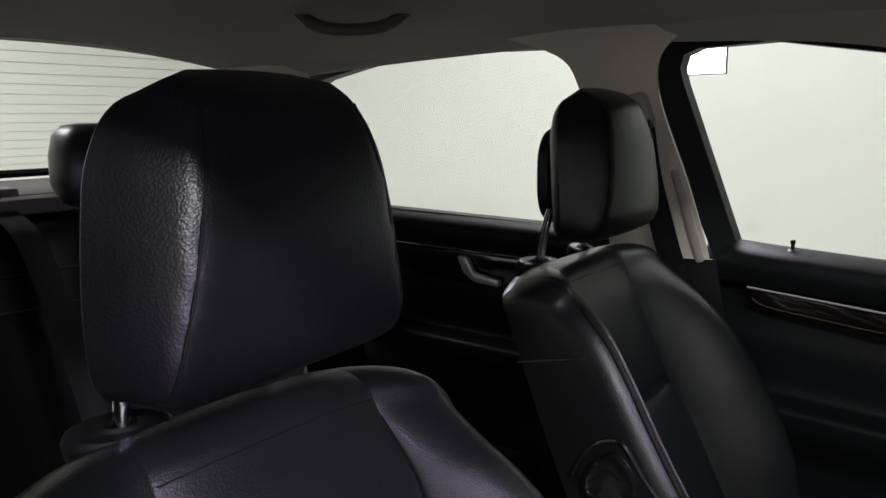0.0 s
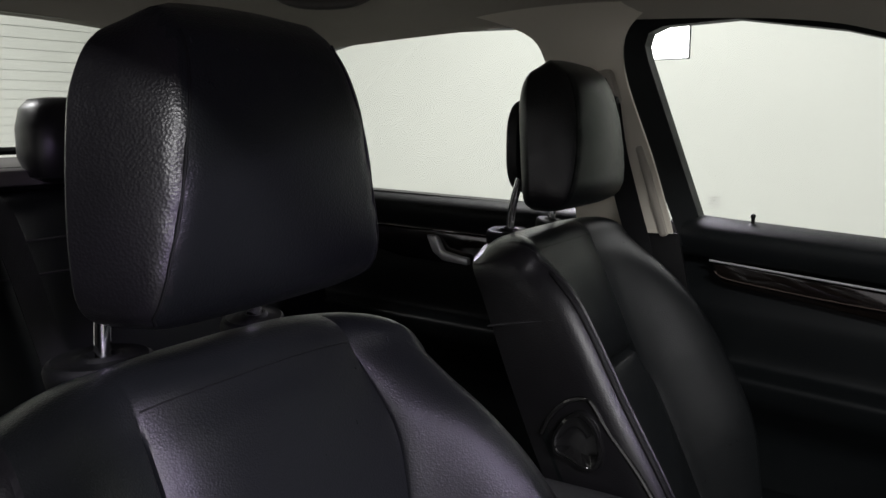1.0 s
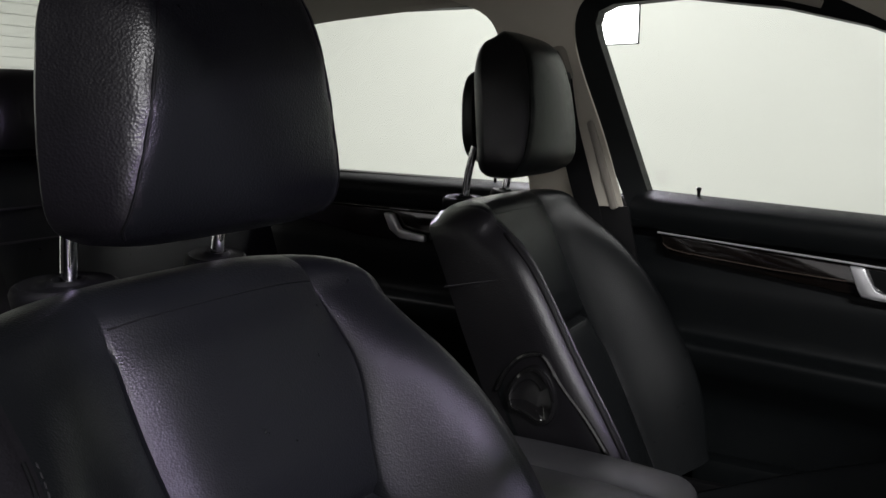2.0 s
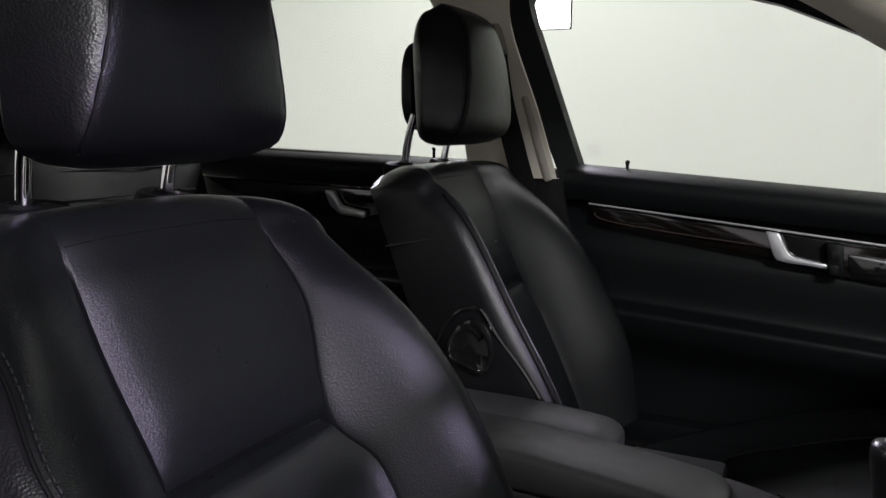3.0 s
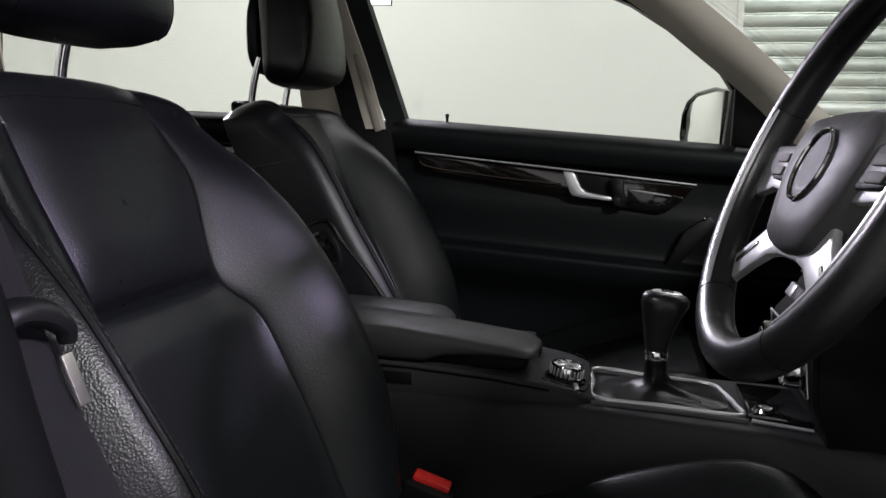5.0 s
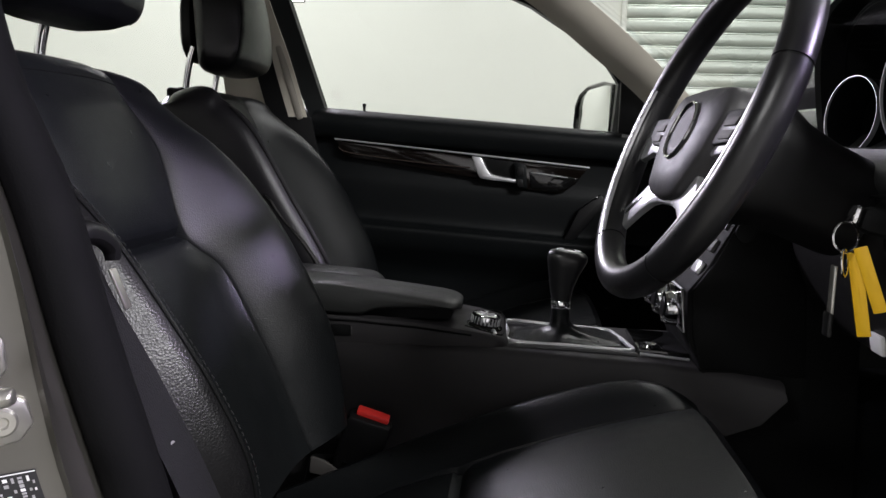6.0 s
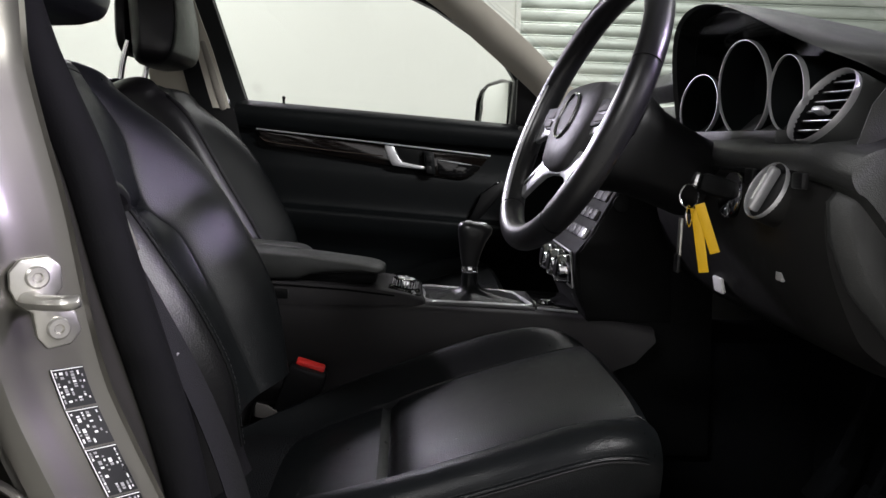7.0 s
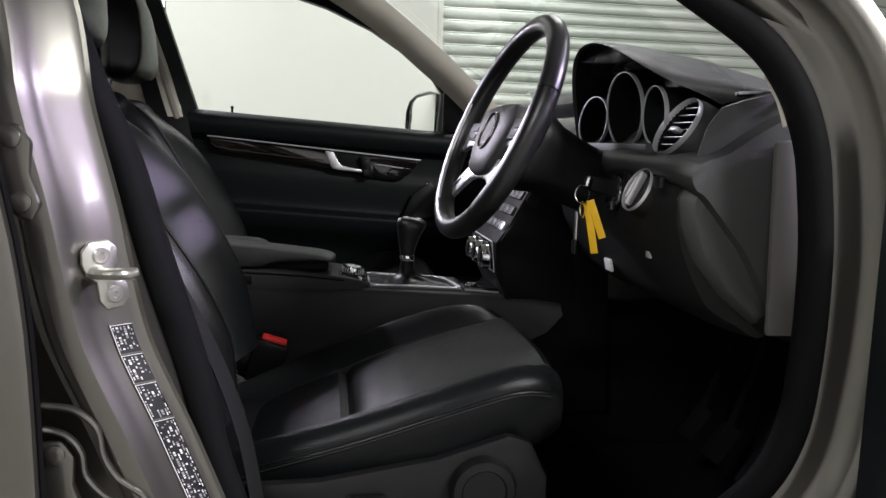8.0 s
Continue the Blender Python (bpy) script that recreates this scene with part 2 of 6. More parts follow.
# ---- the garage ----
WX = -3.5
wall_box("floor", (-3.6, -5.1, -0.1), (5.1, 6.1, 0.0), CONCRETE, "bare grey concrete garage floor", "floor")
# ceiling is out of view, kept grey to cut bounced light
wall_box("ceiling", (-3.6, -5.1, CEIL), (5.1, 6.1, CEIL + 0.1), MIDWALL, "unseen garage ceiling with light panels, greyed to cut bounced light", "ceiling")
wall_box("wall_west", (WX - 0.12, -5.0, 0), (WX, 0.98, CEIL), WALL, "plain white painted garage wall beside the car", "wall")
wall_box("wall_west_north", (WX - 0.12, 4.60, 0), (WX, 6.0, CEIL), WALL, "plain white painted garage wall past the shutter", "wall")
wall_box("wall_west_lintel", (WX - 0.12, 0.98, 2.75), (WX, 4.60, CEIL), WALL, "white painted wall above the roller shutter", "wall")
# north wall is out of view, kept dark to cut reflections on the seats
wall_box("wall_north", (-3.6, 6.0, 0), (5.1, 6.1, CEIL), DARKWALL, "unseen garage wall ahead of the car, darkened to cut reflections", "wall")
wall_box("wall_south", (-3.6, -5.1, 0), (5.1, -5.0, CEIL), WALL, "plain white painted garage wall behind the car", "wall")
# east wall is out of view, kept pale as a reflector for the door side
wall_box("wall_east", (5.0, -5.0, 0), (5.1, 6.0, CEIL), EASTWALL, "unseen pale garage wall, toned to throw light through the open door", "wall")
# unseen panels over the lights above, the last an addition for the south wall
for lx, ly, w in ((-2.3, -1.2, 0), (-2.3, 1.6, 0), (2.9, -1.6, 0), (2.45, 2.9, 0), (-0.5, 3.4, 0), (0.2, -3.4, 0)):
    cp = thing("ceiling_light", (lx, ly, CEIL), "slim white ceiling light panel out of view, switched on", "ceiling light", "garage ceiling lights")
    part("housing", rbox((lx, ly, CEIL - 0.02), (0.34, 1.24, 0.04), 0.004), WHITE, cp)
    part("diffuser", rbox((lx, ly, CEIL - 0.045), (0.30, 1.20, 0.012), 0.003), PANEL, cp, "glowing white diffuser")

# roller shutter: curved slats with a recessed joint under each
PITCH = 0.0745
shutter = thing("roller_shutter", (WX - 0.03, 2.8, 0.0), "closed galvanised steel roller shutter with ribbed slats", "roller shutter", "", "structure")
prof = [(0.0, 0.0), (0.006, 0.002), (0.010, 0.010), (0.013, 0.022), (0.0135, 0.036), (0.012, 0.050), (0.008, 0.060), (0.012, 0.064), (0.010, 0.070), (0.0, 0.0725)]
slat_bm = loft([[Vector((x, y, z)) for x, z in prof] for y in (-1.81, 1.81)], True, True)
slat_me = mesh_of("slat", slat_bm, SLAT, 50)
for i in range(37):
    s = new("slat", slat_me)
    s.parent = shutter
    s.location = (0, -0.01, i * PITCH)
part("side_guide", rbox((WX - 0.005, 0.995, 1.38), (0.05, 0.03, 2.76), 0.003), WALL, shutter, "painted steel guide channel")
part("backing", rbox((WX - 0.09, 2.79, 1.38), (0.02, 3.6, 2.76), 0.0), HARD, shutter)

# flood lamp on a stand between car and wall

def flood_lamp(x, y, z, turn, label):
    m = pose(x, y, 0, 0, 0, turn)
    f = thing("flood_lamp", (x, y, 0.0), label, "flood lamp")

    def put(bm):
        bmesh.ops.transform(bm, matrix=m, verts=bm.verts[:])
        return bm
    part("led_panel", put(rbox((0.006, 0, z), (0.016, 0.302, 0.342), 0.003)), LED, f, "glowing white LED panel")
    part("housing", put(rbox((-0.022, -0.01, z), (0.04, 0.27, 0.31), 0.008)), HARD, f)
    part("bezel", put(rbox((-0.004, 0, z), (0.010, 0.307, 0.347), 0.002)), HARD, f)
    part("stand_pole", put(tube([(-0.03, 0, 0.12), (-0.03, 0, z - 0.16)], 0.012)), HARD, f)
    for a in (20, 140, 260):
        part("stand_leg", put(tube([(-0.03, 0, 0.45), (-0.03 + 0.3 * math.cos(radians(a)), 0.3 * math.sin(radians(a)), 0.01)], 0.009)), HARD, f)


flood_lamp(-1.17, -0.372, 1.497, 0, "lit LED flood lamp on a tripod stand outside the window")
# these two stand out of view, added to give purple highlights on headrest and seat
flood_lamp(1.88, 2.145, 1.36, 236, "unseen LED flood lamp on a tripod, added to light the driver's headrest")
flood_lamp(1.17, 4.06, 2.87, 258, "unseen LED flood lamp on a tall tripod, added to light the driver's seat")

# ---- the car's shell ----

single("floor_carpet", rbox((0.0, -0.05, 0.30), (1.40, 2.3, 0.03), 0.004), CARPET, "black carpet on the car's floor pan", "carpet", "", "structure")


def roof_z(x, y):
    edge = along(y, [(-1.15, 1.388), (-0.9, 1.410), (-0.5, 1.430), (-0.1, 1.435), (0.2, 1.425), (0.38, 1.39)])
    return edge - 0.060 * (abs(x) / 0.60) ** 2.4


roof = thing("roof_lining", (0, -0.4, 1.40), "warm grey cloth roof lining of the car", "roof lining", "", "structure")
rl = [[Vector((x, y, roof_z(x, y))) for x in [-0.60 + 1.2 * i / 28 for i in range(29)]] for y in [-1.12 + 1.5 * j / 24 for j in range(25)]]
part("lining", solid(loft(rl, False, False), 0.02), LINING, roof)
ro = [[Vector((x * 1.06, y, roof_z(x, y) + 0.05)) for x in [-0.60 + 1.2 * i / 20 for i in range(21)]] for y in [-1.2 + 1.6 * j / 16 for j in range(17)]]
part("roof_skin", solid(loft(ro, False, False), 0.004), PAINT, roof)


def grab_handle(x0, y0, z0, turn):
    h = thing("grab_handle", (x0, y0, z0), "grey folding grab handle on the roof lining", "grab handle")
    gm = pose(x0, y0, z0, 0, 0, turn)
    x, y, z = 0.0, 0.0, 0.0
    p = [gm @ q for q in spline([(x, y - 0.10, z + 0.02), (x + 0.02, y - 0.085, z - 0.012), (x + 0.028, y - 0.04, z - 0.034), (x + 0.028, y + 0.04, z - 0.034), (x + 0.02, y + 0.085, z - 0.012), (x, y + 0.10, z + 0.02)], 5)]
    part("grip", tube(p, 0.012, 10, flat=0.8), KICK, h)
    for s in (-1, 1):
        part("mount", rbox((0, 0, 0), (0.03, 0.05, 0.03), 0.008, gm @ Matrix.Translation((0.006, s * 0.095, 0.008))), KICK, h)


grab_handle(-0.30, -0.575, 1.410, 32)

# overhead console and sun visor by the windscreen
oc = thing("overhead_console", (0, 0.2, 1.40), "grey overhead console with lamps on the roof lining", "overhead console")
part("shell", rbox((-0.0, 0.24, 1.415), (0.18, 0.16, 0.035), 0.012), BEIGEWEB, oc)
part("lens", rbox((-0.05, 0.21, 1.396), (0.05, 0.06, 0.006), 0.002), GREY, oc)
part("lens", rbox((0.05, 0.21, 1.396), (0.05, 0.06, 0.006), 0.002), GREY, oc)
single("sun_visor", rbox((-0.36, 0.27, 1.372), (0.40, 0.15, 0.016), 0.007, pose(0, 0, 0, -8, 0, 0)), CLOTH, "grey cloth sun visor folded to the roof", "sun visor")


def window_pane(name, pts, label):
    w = single(name, slab(pts, (0.004, 0, 0), 0.0), GLASS, label, "car window", "", "structure")
    w.visible_shadow = False
    return w


def glass_x(z):
    return -0.735 + 0.30 * (z - 0.98)


def side_pts(yz):
    return [Vector((glass_x(z), y, z)) for y, z in yz]


FRONT_WIN = [(-0.05, 1.000), (-0.130, 1.285), (-0.134, 1.310), (-0.126, 1.330), (-0.10, 1.340), (0.02, 1.344), (0.18, 1.318), (0.30, 1.285), (0.42, 1.235), (0.52, 1.175), (0.60, 1.110), (0.625, 1.075), (0.62, 0.960)]
REAR_WIN = [(-0.275, 1.010), (-0.302, 1.325), (-0.33, 1.352), (-0.60, 1.358), (-0.80, 1.345), (-0.95, 1.318), (-1.02, 1.29), (-1.08, 1.10), (-1.02, 1.03)]
window_pane("window_front_left", side_pts([(-0.12, 0.97), (-0.2, 1.30), (-0.16, 1.37), (0.02, 1.37), (0.2, 1.35), (0.45, 1.24), (0.66, 1.09), (0.68, 0.93)]), "clear front side window, wound up")
window_pane("window_rear_left", side_pts([(-0.24, 0.98), (-0.26, 1.36), (-0.6, 1.385), (-0.98, 1.34), (-1.12, 1.08), (-1.02, 0.98)]), "clear rear side window, wound up")


def frame_band(outline, width, inset, mat, name, parent, label=""):
    """A band of trim that runs round an opening, outside of its outline."""
    n = len(outline)
    cy = sum(p[0] for p in outline) / n
    cz = sum(p[1] for p in outline) / n
    sm = outline
    inner = [Vector((glass_x(z) + inset, y, z)) for y, z in sm]
    front = [p + Vector((0.006, 0, 0)) for p in inner]
    outer = []
    for i, p in enumerate(inner):
        d = inner[(i + 1) % n] - inner[i - 1]
        nn = Vector((0, d.z, -d.y)).normalized()
        if nn.dot(Vector((0, p.y - cy, p.z - cz))) < 0:
            nn = -nn
        outer.append(p + nn * width + Vector((0.048, 0, 0)))
    deep = [p + Vector((-0.03, 0, 0)) for p in inner]
    bm = loft([deep, inner, front, outer, [p + Vector((-0.09, 0, 0)) for p in outer]], True, False)
    return part(name, bm, mat, parent, label, 30)


# far side pillars, cloth trim over the door frames
def pillar_sheet(name, left_edge, right_edge, mat, label, bulge=0.012):
    """Trim between two edges given as (x, y, z) lists of one length."""
    rows = []
    for a, b in zip(spline(left_edge, 5), spline(right_edge, 5)):
        row = []
        for i in range(9):
            t = i / 8
            p = a.lerp(b, t)
            p.x += bulge * math.sin(math.pi * t) * (1 if p.x < 0 else -1)
            row.append(p)
        rows.append(row)
    return single(name, solid(loft(rows, False, False), 0.012), mat, label, "pillar trim", "", "structure")


bp_left = [(-0.650, -0.257, 0.985), (-0.646, -0.261, 1.03), (-0.630, -0.274, 1.15), (-0.598, -0.299, 1.28), (-0.568, -0.335, 1.345), (-0.52, -0.46, 1.39)]
bp_right = [(-0.649, -0.079, 0.985), (-0.643, -0.090, 1.03), (-0.626, -0.114, 1.12), (-0.590, -0.157, 1.27), (-0.568, -0.140, 1.345), (-0.52, -0.06, 1.392)]
pillar_sheet("b_pillar_trim", bp_left, bp_right, CLOTH, "warm grey B-pillar trim with a belt guide")
pillar_sheet("b_pillar_lower_trim", [(-0.640, -0.245, 0.60), (-0.648, -0.248, 0.85), (-0.652, -0.256, 0.984)], [(-0.640, 0.0, 0.60), (-0.650, -0.040, 0.85), (-0.653, -0.070, 0.984)], HARD, "black lower B-pillar trim", 0.006)
ap_lo = [(-0.535, 0.14, 1.385), (-0.555, 0.28, 1.318), (-0.575, 0.42, 1.238), (-0.600, 0.545, 1.145), (-0.630, 0.655, 1.06), (-0.64, 0.74, 0.975)]
ap_hi = [(-0.50, 0.24, 1.395), (-0.515, 0.40, 1.325), (-0.535, 0.52, 1.245), (-0.565, 0.645, 1.15), (-0.60, 0.755, 1.055), (-0.62, 0.83, 0.985)]
pillar_sheet("a_pillar_trim", ap_lo, ap_hi, CLOTH, "warm grey A-pillar trim beside the windscreen")
cp_l = [(-0.66, -1.00, 1.00), (-0.62, -0.995, 1.15), (-0.58, -0.955, 1.29), (-0.54, -0.93, 1.36)]
cp_r = [(-0.56, -1.30, 0.99), (-0.54, -1.28, 1.10), (-0.50, -1.20, 1.24), (-0.46, -1.10, 1.345)]
pillar_sheet("c_pillar_trim", cp_r, cp_l, CLOTH, "warm grey C-pillar trim beside the rear window")
pillar_sheet("cant_rail_trim", [(-0.56, -1.02, 1.325), (-0.565, -0.70, 1.362), (-0.565, -0.35, 1.365), (-0.565, 0.0, 1.352), (-0.56, 0.16, 1.335), (-0.56, 0.24, 1.315)],
             [(-0.50, -1.02, 1.36), (-0.50, -0.70, 1.395), (-0.50, -0.35, 1.405), (-0.50, 0.0, 1.40), (-0.50, 0.16, 1.39), (-0.50, 0.24, 1.37)], LINING, "grey cloth rail above the side windows", 0.006)

# windscreen and rear window
wm = single("windscreen", slab([(-0.62, 0.86, 1.0), (-0.50, 0.30, 1.41), (0.50, 0.30, 1.41), (0.62, 0.86, 1.0), (0.55, 1.05, 0.97), (-0.55, 1.05, 0.97)][0:4], (0, 0.003, 0.003), 0.0), GLASS, "clear windscreen of the car", "windscreen", "", "structure")
wm.visible_shadow = False
RW = [Vector((-0.56, -1.48, 1.115)), Vector((0.56, -1.48, 1.115)), Vector((0.50, -1.06, 1.388)), Vector((-0.50, -1.06, 1.388))]
rw = thing("window_rear", (0, -1.3, 1.2), "rear window with fine heating wires", "rear window", "", "structure")
o = part("pane", slab(RW, (0, -0.002, -0.003), 0.0), GLASS, rw)
o.visible_shadow = False
for i in range(14):
    t = 0.07 + 0.86 * i / 13
    part("heating_wire", tube([RW[0].lerp(RW[3], t) + Vector((0.03, 0.003, 0.003)), RW[1].lerp(RW[2], t) + Vector((-0.03, 0.003, 0.003))], 0.0006, 5), ETCH, rw)
part("seal", tube([RW[0], RW[1], RW[2], RW[3]], 0.010, 6, True), RUBBER, rw)
shelf = thing("parcel_shelf", (0, -1.3, 1.05), "dark grey parcel shelf under the rear window", "parcel shelf", "", "structure")
part("panel", rbox((0, -1.27, 1.085), (1.10, 0.46, 0.03), 0.008), KICK, shelf)
part("speaker_grille", rbox((0.25, -1.25, 1.104), (0.22, 0.16, 0.008), 0.003), HARD, shelf)
part("belt_bezel", rbox((0.06, -1.115, 1.106), (0.085, 0.05, 0.018), 0.006), GREY, shelf, "grey belt outlet bezel")

# ---- doors ----


def door_profile(kind):
    pts = [(-0.735, 1.00), (-0.728, 1.006), (-0.700, 1.004), (-0.672, 0.996), (-0.660, 0.978), (-0.664, 0.955), (-0.672, 0.940), (-0.690, 0.936), (-0.694, 0.920), (-0.694, 0.880), (-0.690, 0.860),
           (-0.686, 0.845), (-0.686, 0.82), (-0.688, 0.79), (-0.688, 0.766), (-0.680, 0.754), (-0.645, 0.7515), (-0.634, 0.7500), (-0.6285, 0.7460), (-0.628, 0.736), (-0.636, 0.706), (-0.656, 0.676), (-0.676, 0.63), (-0.672, 0.5), (-0.66, 0.36), (-0.74, 0.34), (-0.76, 0.60), (-0.75, 0.95)]
    return pts


def door_card(parent, y0, y1, slope):
    prof = spline([(x, 0, z) for x, z in door_profile("")], 3, True)
    rows = []
    n = 20
    for j in range(n + 1):
        y = y0 + (y1 - y0) * j / n
        e = min(j, n - j) / n
        rows.append([Vector((p.x - 0.012 * max(0, 0.1 - e) * 10, y, p.z - slope * y)) for p in prof])
    return part("door_card", loft(rows), SOFT, parent, "black padded door card", 50)


door = thing("passenger_door", (-0.70, 0.26, 0.34), "closed black passenger door with burl trim and silver handle", "car door")
door_card(door, -0.095, 0.93, 0.062)
frame_band(FRONT_WIN[:], 0.045, 0.010, SOFT, "window_frame", door, "black window frame")


def yz_plate(pts, x, th, bev):
    return slab([(x, y, z) for y, z in pts], (th, 0, 0), bev)


trim_pts = [(-0.018, 0.934), (0.28, 0.907), (0.565, 0.882), (0.555, 0.868), (0.538, 0.846), (0.515, 0.829), (0.495, 0.823), (0.425, 0.832), (0.311, 0.853), (0.16, 0.875), (0.02, 0.894), (0.002, 0.899), (-0.008, 0.912)]
part("trim_strip", yz_plate(trim_pts, -0.690, 0.012, 0.004), WOOD, door, "gloss dark burl wood trim")
part("trim_line", tube(spline([(-0.673, -0.020, 0.937), (-0.672, 0.28, 0.911), (-0.673, 0.568, 0.885)], 6), 0.0020, 8), ALU, door, "thin chrome line")
part("trim_edge", tube(spline([(-0.677, -0.012, 0.918), (-0.675, 0.012, 0.906), (-0.674, 0.103, 0.895), (-0.673, 0.192, 0.886), (-0.674, 0.296, 0.878)], 6), 0.0019, 8, flat=0.7), WOODEDGE, door, "brown polished edge in the trim")
handle_pts = [(0.299, 0.905), (0.322, 0.903), (0.329, 0.888), (0.336, 0.875), (0.341, 0.868), (0.349, 0.8635), (0.376, 0.8585), (0.404, 0.8545), (0.4045, 0.846), (0.374, 0.849), (0.340, 0.8515), (0.320, 0.855), (0.315, 0.863)]
part("pull_handle", yz_plate(handle_pts, -0.677, 0.013, 0.0032), ALU, door, "satin silver pull handle")
part("recess", yz_plate([(0.327, 0.900), (0.400, 0.893), (0.400, 0.856), (0.352, 0.864), (0.338, 0.874)], -0.6785, 0.003, 0.001), STACK, door)
part("handle_post", yz_plate([(0.395, 0.894), (0.424, 0.891), (0.430, 0.833), (0.406, 0.836)], -0.678, 0.020, 0.006), SOFT, door)
for k in (0, 1):
    part("post_switch", yz_plate([(0.404, 0.882 - 0.026 * k), (0.418, 0.881 - 0.026 * k), (0.420, 0.864 - 0.026 * k), (0.406, 0.865 - 0.026 * k)], -0.658, 0.0022, 0.001), HARD, door)
part("recess_cup", yz_plate([(0.432, 0.872), (0.525, 0.863), (0.545, 0.858), (0.520, 0.836), (0.495, 0.829), (0.438, 0.836)], -0.6785, 0.004, 0.0015), GLOSS, door, "gloss black cup behind the handle")
part("chrome_edge", tube(spline([(-0.673, 0.434, 0.871), (-0.671, 0.462, 0.868), (-0.671, 0.492, 0.864), (-0.673, 0.520, 0.861)], 5), [0.001 + 0.0026 * math.sin(math.pi * i / 15) ** 0.7 for i in range(16)], 8, flat=0.6), ALU, door)
part("lock_pin", lathe([(0.0032, 0), (0.0034, 0.014), (0.0046, 0.017), (0.0046, 0.021), (0.002, 0.0225)], pose(-0.706, 0.043, 0.998), 12), GLOSS, door)
part("lock_pin_collar", lathe([(0.009, 0), (0.009, 0.003), (0.006, 0.005)], pose(-0.706, 0.043, 0.998), 14), HARD, door)
part("lower_pocket", rbox((-0.645, 0.33, 0.475), (0.05, 0.52, 0.14), 0.02), SOFT, door)
part("pillar_cover", slab([(-0.665, 0.625, 0.965), (-0.655, 0.625, 1.085), (-0.64, 0.60, 1.115), (-0.635, 0.74, 0.99), (-0.64, 0.76, 0.95)], (0.012, 0, 0), 0.004), HARD, door, "black triangular mirror cover")
part("grille", slab([(-0.680, y, z) for y, z in ((0.596, 0.826), (0.612, 0.806), (0.535, 0.712), (0.515, 0.718), (0.548, 0.790))], (0.014, 0, 0), 0.004), HARD, door, "dark speaker grille")
part("grille_pin", lathe([(0.0034, 0), (0.003, 0.002), (0.001, 0.0026)], facing((-0.665, 0.588, 0.818), (1, 0, 0)), 12), CHROME, door)
# etched mark on the glass
for i, (y0, w) in enumerate(((0.0, 0.030), (0.004, 0.024), (0.0, 0.030), (0.012, 0.012))):
    part("etched_mark", rbox((glass_x(1.045) + 0.0055, -0.038 + y0 * 0.8 + w * 0.4, 1.046 - i * 0.006), (0.0006, w * 0.8, 0.0017), 0), ETCH, door, "etched glass mark")

mir = thing("door_mirror", (-0.86, 0.66, 0.98), "grey door mirror outside the passenger window", "door mirror")
mo = [(0.105, 1.078), (0.06, 1.084), (-0.03, 1.078), (-0.075, 1.062), (-0.098, 1.035), (-0.105, 0.985), (-0.09, 0.945), (0.0, 0.935), (0.10, 0.95)]
MM = pose(-0.882, 0.590, 0, 0, 0, 19.5)
part("housing", loft([[MM @ Vector((px * k, y, 1.01 + (pz - 1.01) * k)) for px, pz in mo] for y, k in ((0.004, 1.0), (0.03, 1.06), (0.07, 1.0), (0.11, 0.75), (0.125, 0.4))]), PAINT, mir)
part("rim", tube([MM @ Vector((x, 0.0, z)) for x, z in mo], 0.0055, 6, True), GLOSS, mir)
part("glass", slab([MM @ Vector((x * 0.97, -0.002, 1.01 + (z - 1.01) * 0.97)) for x, z in mo], (0, 0.006, 0), 0.001), MIRROR, mir, "mirror glass")
part("arm", rbox((-0.74, 0.66, 0.975), (0.06, 0.07, 0.05), 0.012), HARD, mir)

rdoor = thing("rear_door", (-0.70, -0.7, 0.34), "closed black rear passenger door with silver handle", "car door")
door_card(rdoor, -1.05, -0.27, 0.02)
frame_band(REAR_WIN[:], 0.040, 0.010, HARD, "window_frame", rdoor, "black window frame")
part("trim_strip", yz_plate([(-0.98, 0.953), (-0.42, 0.940), (-0.42, 0.90), (-0.55, 0.875), (-0.70, 0.88), (-0.90, 0.918)], -0.690, 0.012, 0.004), WOOD, rdoor, "gloss dark burl wood trim")
part("trim_line", tube([(-0.676, -0.985, 0.957), (-0.676, -0.42, 0.944)], 0.0022, 6), CHROME, rdoor)
part("pull_handle", yz_plate([(-0.622, 0.938), (-0.596, 0.937), (-0.578, 0.905), (-0.535, 0.897), (-0.515, 0.895), (-0.515, 0.879), (-0.58, 0.884), (-0.606, 0.902)], -0.676, 0.016, 0.005), ALU, rdoor, "satin silver pull handle")
part("lock_pin", lathe([(0.0032, 0), (0.0034, 0.016), (0.0046, 0.019), (0.0046, 0.023), (0.002, 0.0245)], pose(-0.706, -0.37, 1.012), 12), GLOSS, rdoor)
for i, (y0, w) in enumerate(((0.0, 0.030), (0.004, 0.024), (0.0, 0.030), (0.012, 0.012))):
    part("etched_mark", rbox((glass_x(1.045) + 0.0055, -0.95 + y0 * 0.8 + w * 0.4, 1.062 - i * 0.006), (0.0006, w * 0.8, 0.0017), 0), ETCH, rdoor, "etched glass mark")

# belt on the far pillar
pb = thing("passenger_seat_belt", (-0.60, -0.18, 0.9), "black seat belt hanging down the grey pillar", "seat belt")
part("webbing", loft([[Vector((x, y - 0.022, z)), Vector((x + 0.002, y - 0.022, z)), Vector((x + 0.002, y + 0.022, z)), Vector((x, y + 0.022, z))] for x, y, z in spline([(-0.566, -0.176, 1.212), (-0.585, -0.168, 1.13), (-0.604, -0.146, 1.03), (-0.612, -0.122, 0.93), (-0.60, -0.105, 0.75), (-0.60, -0.10, 0.5)], 5)]), WEB, pb)
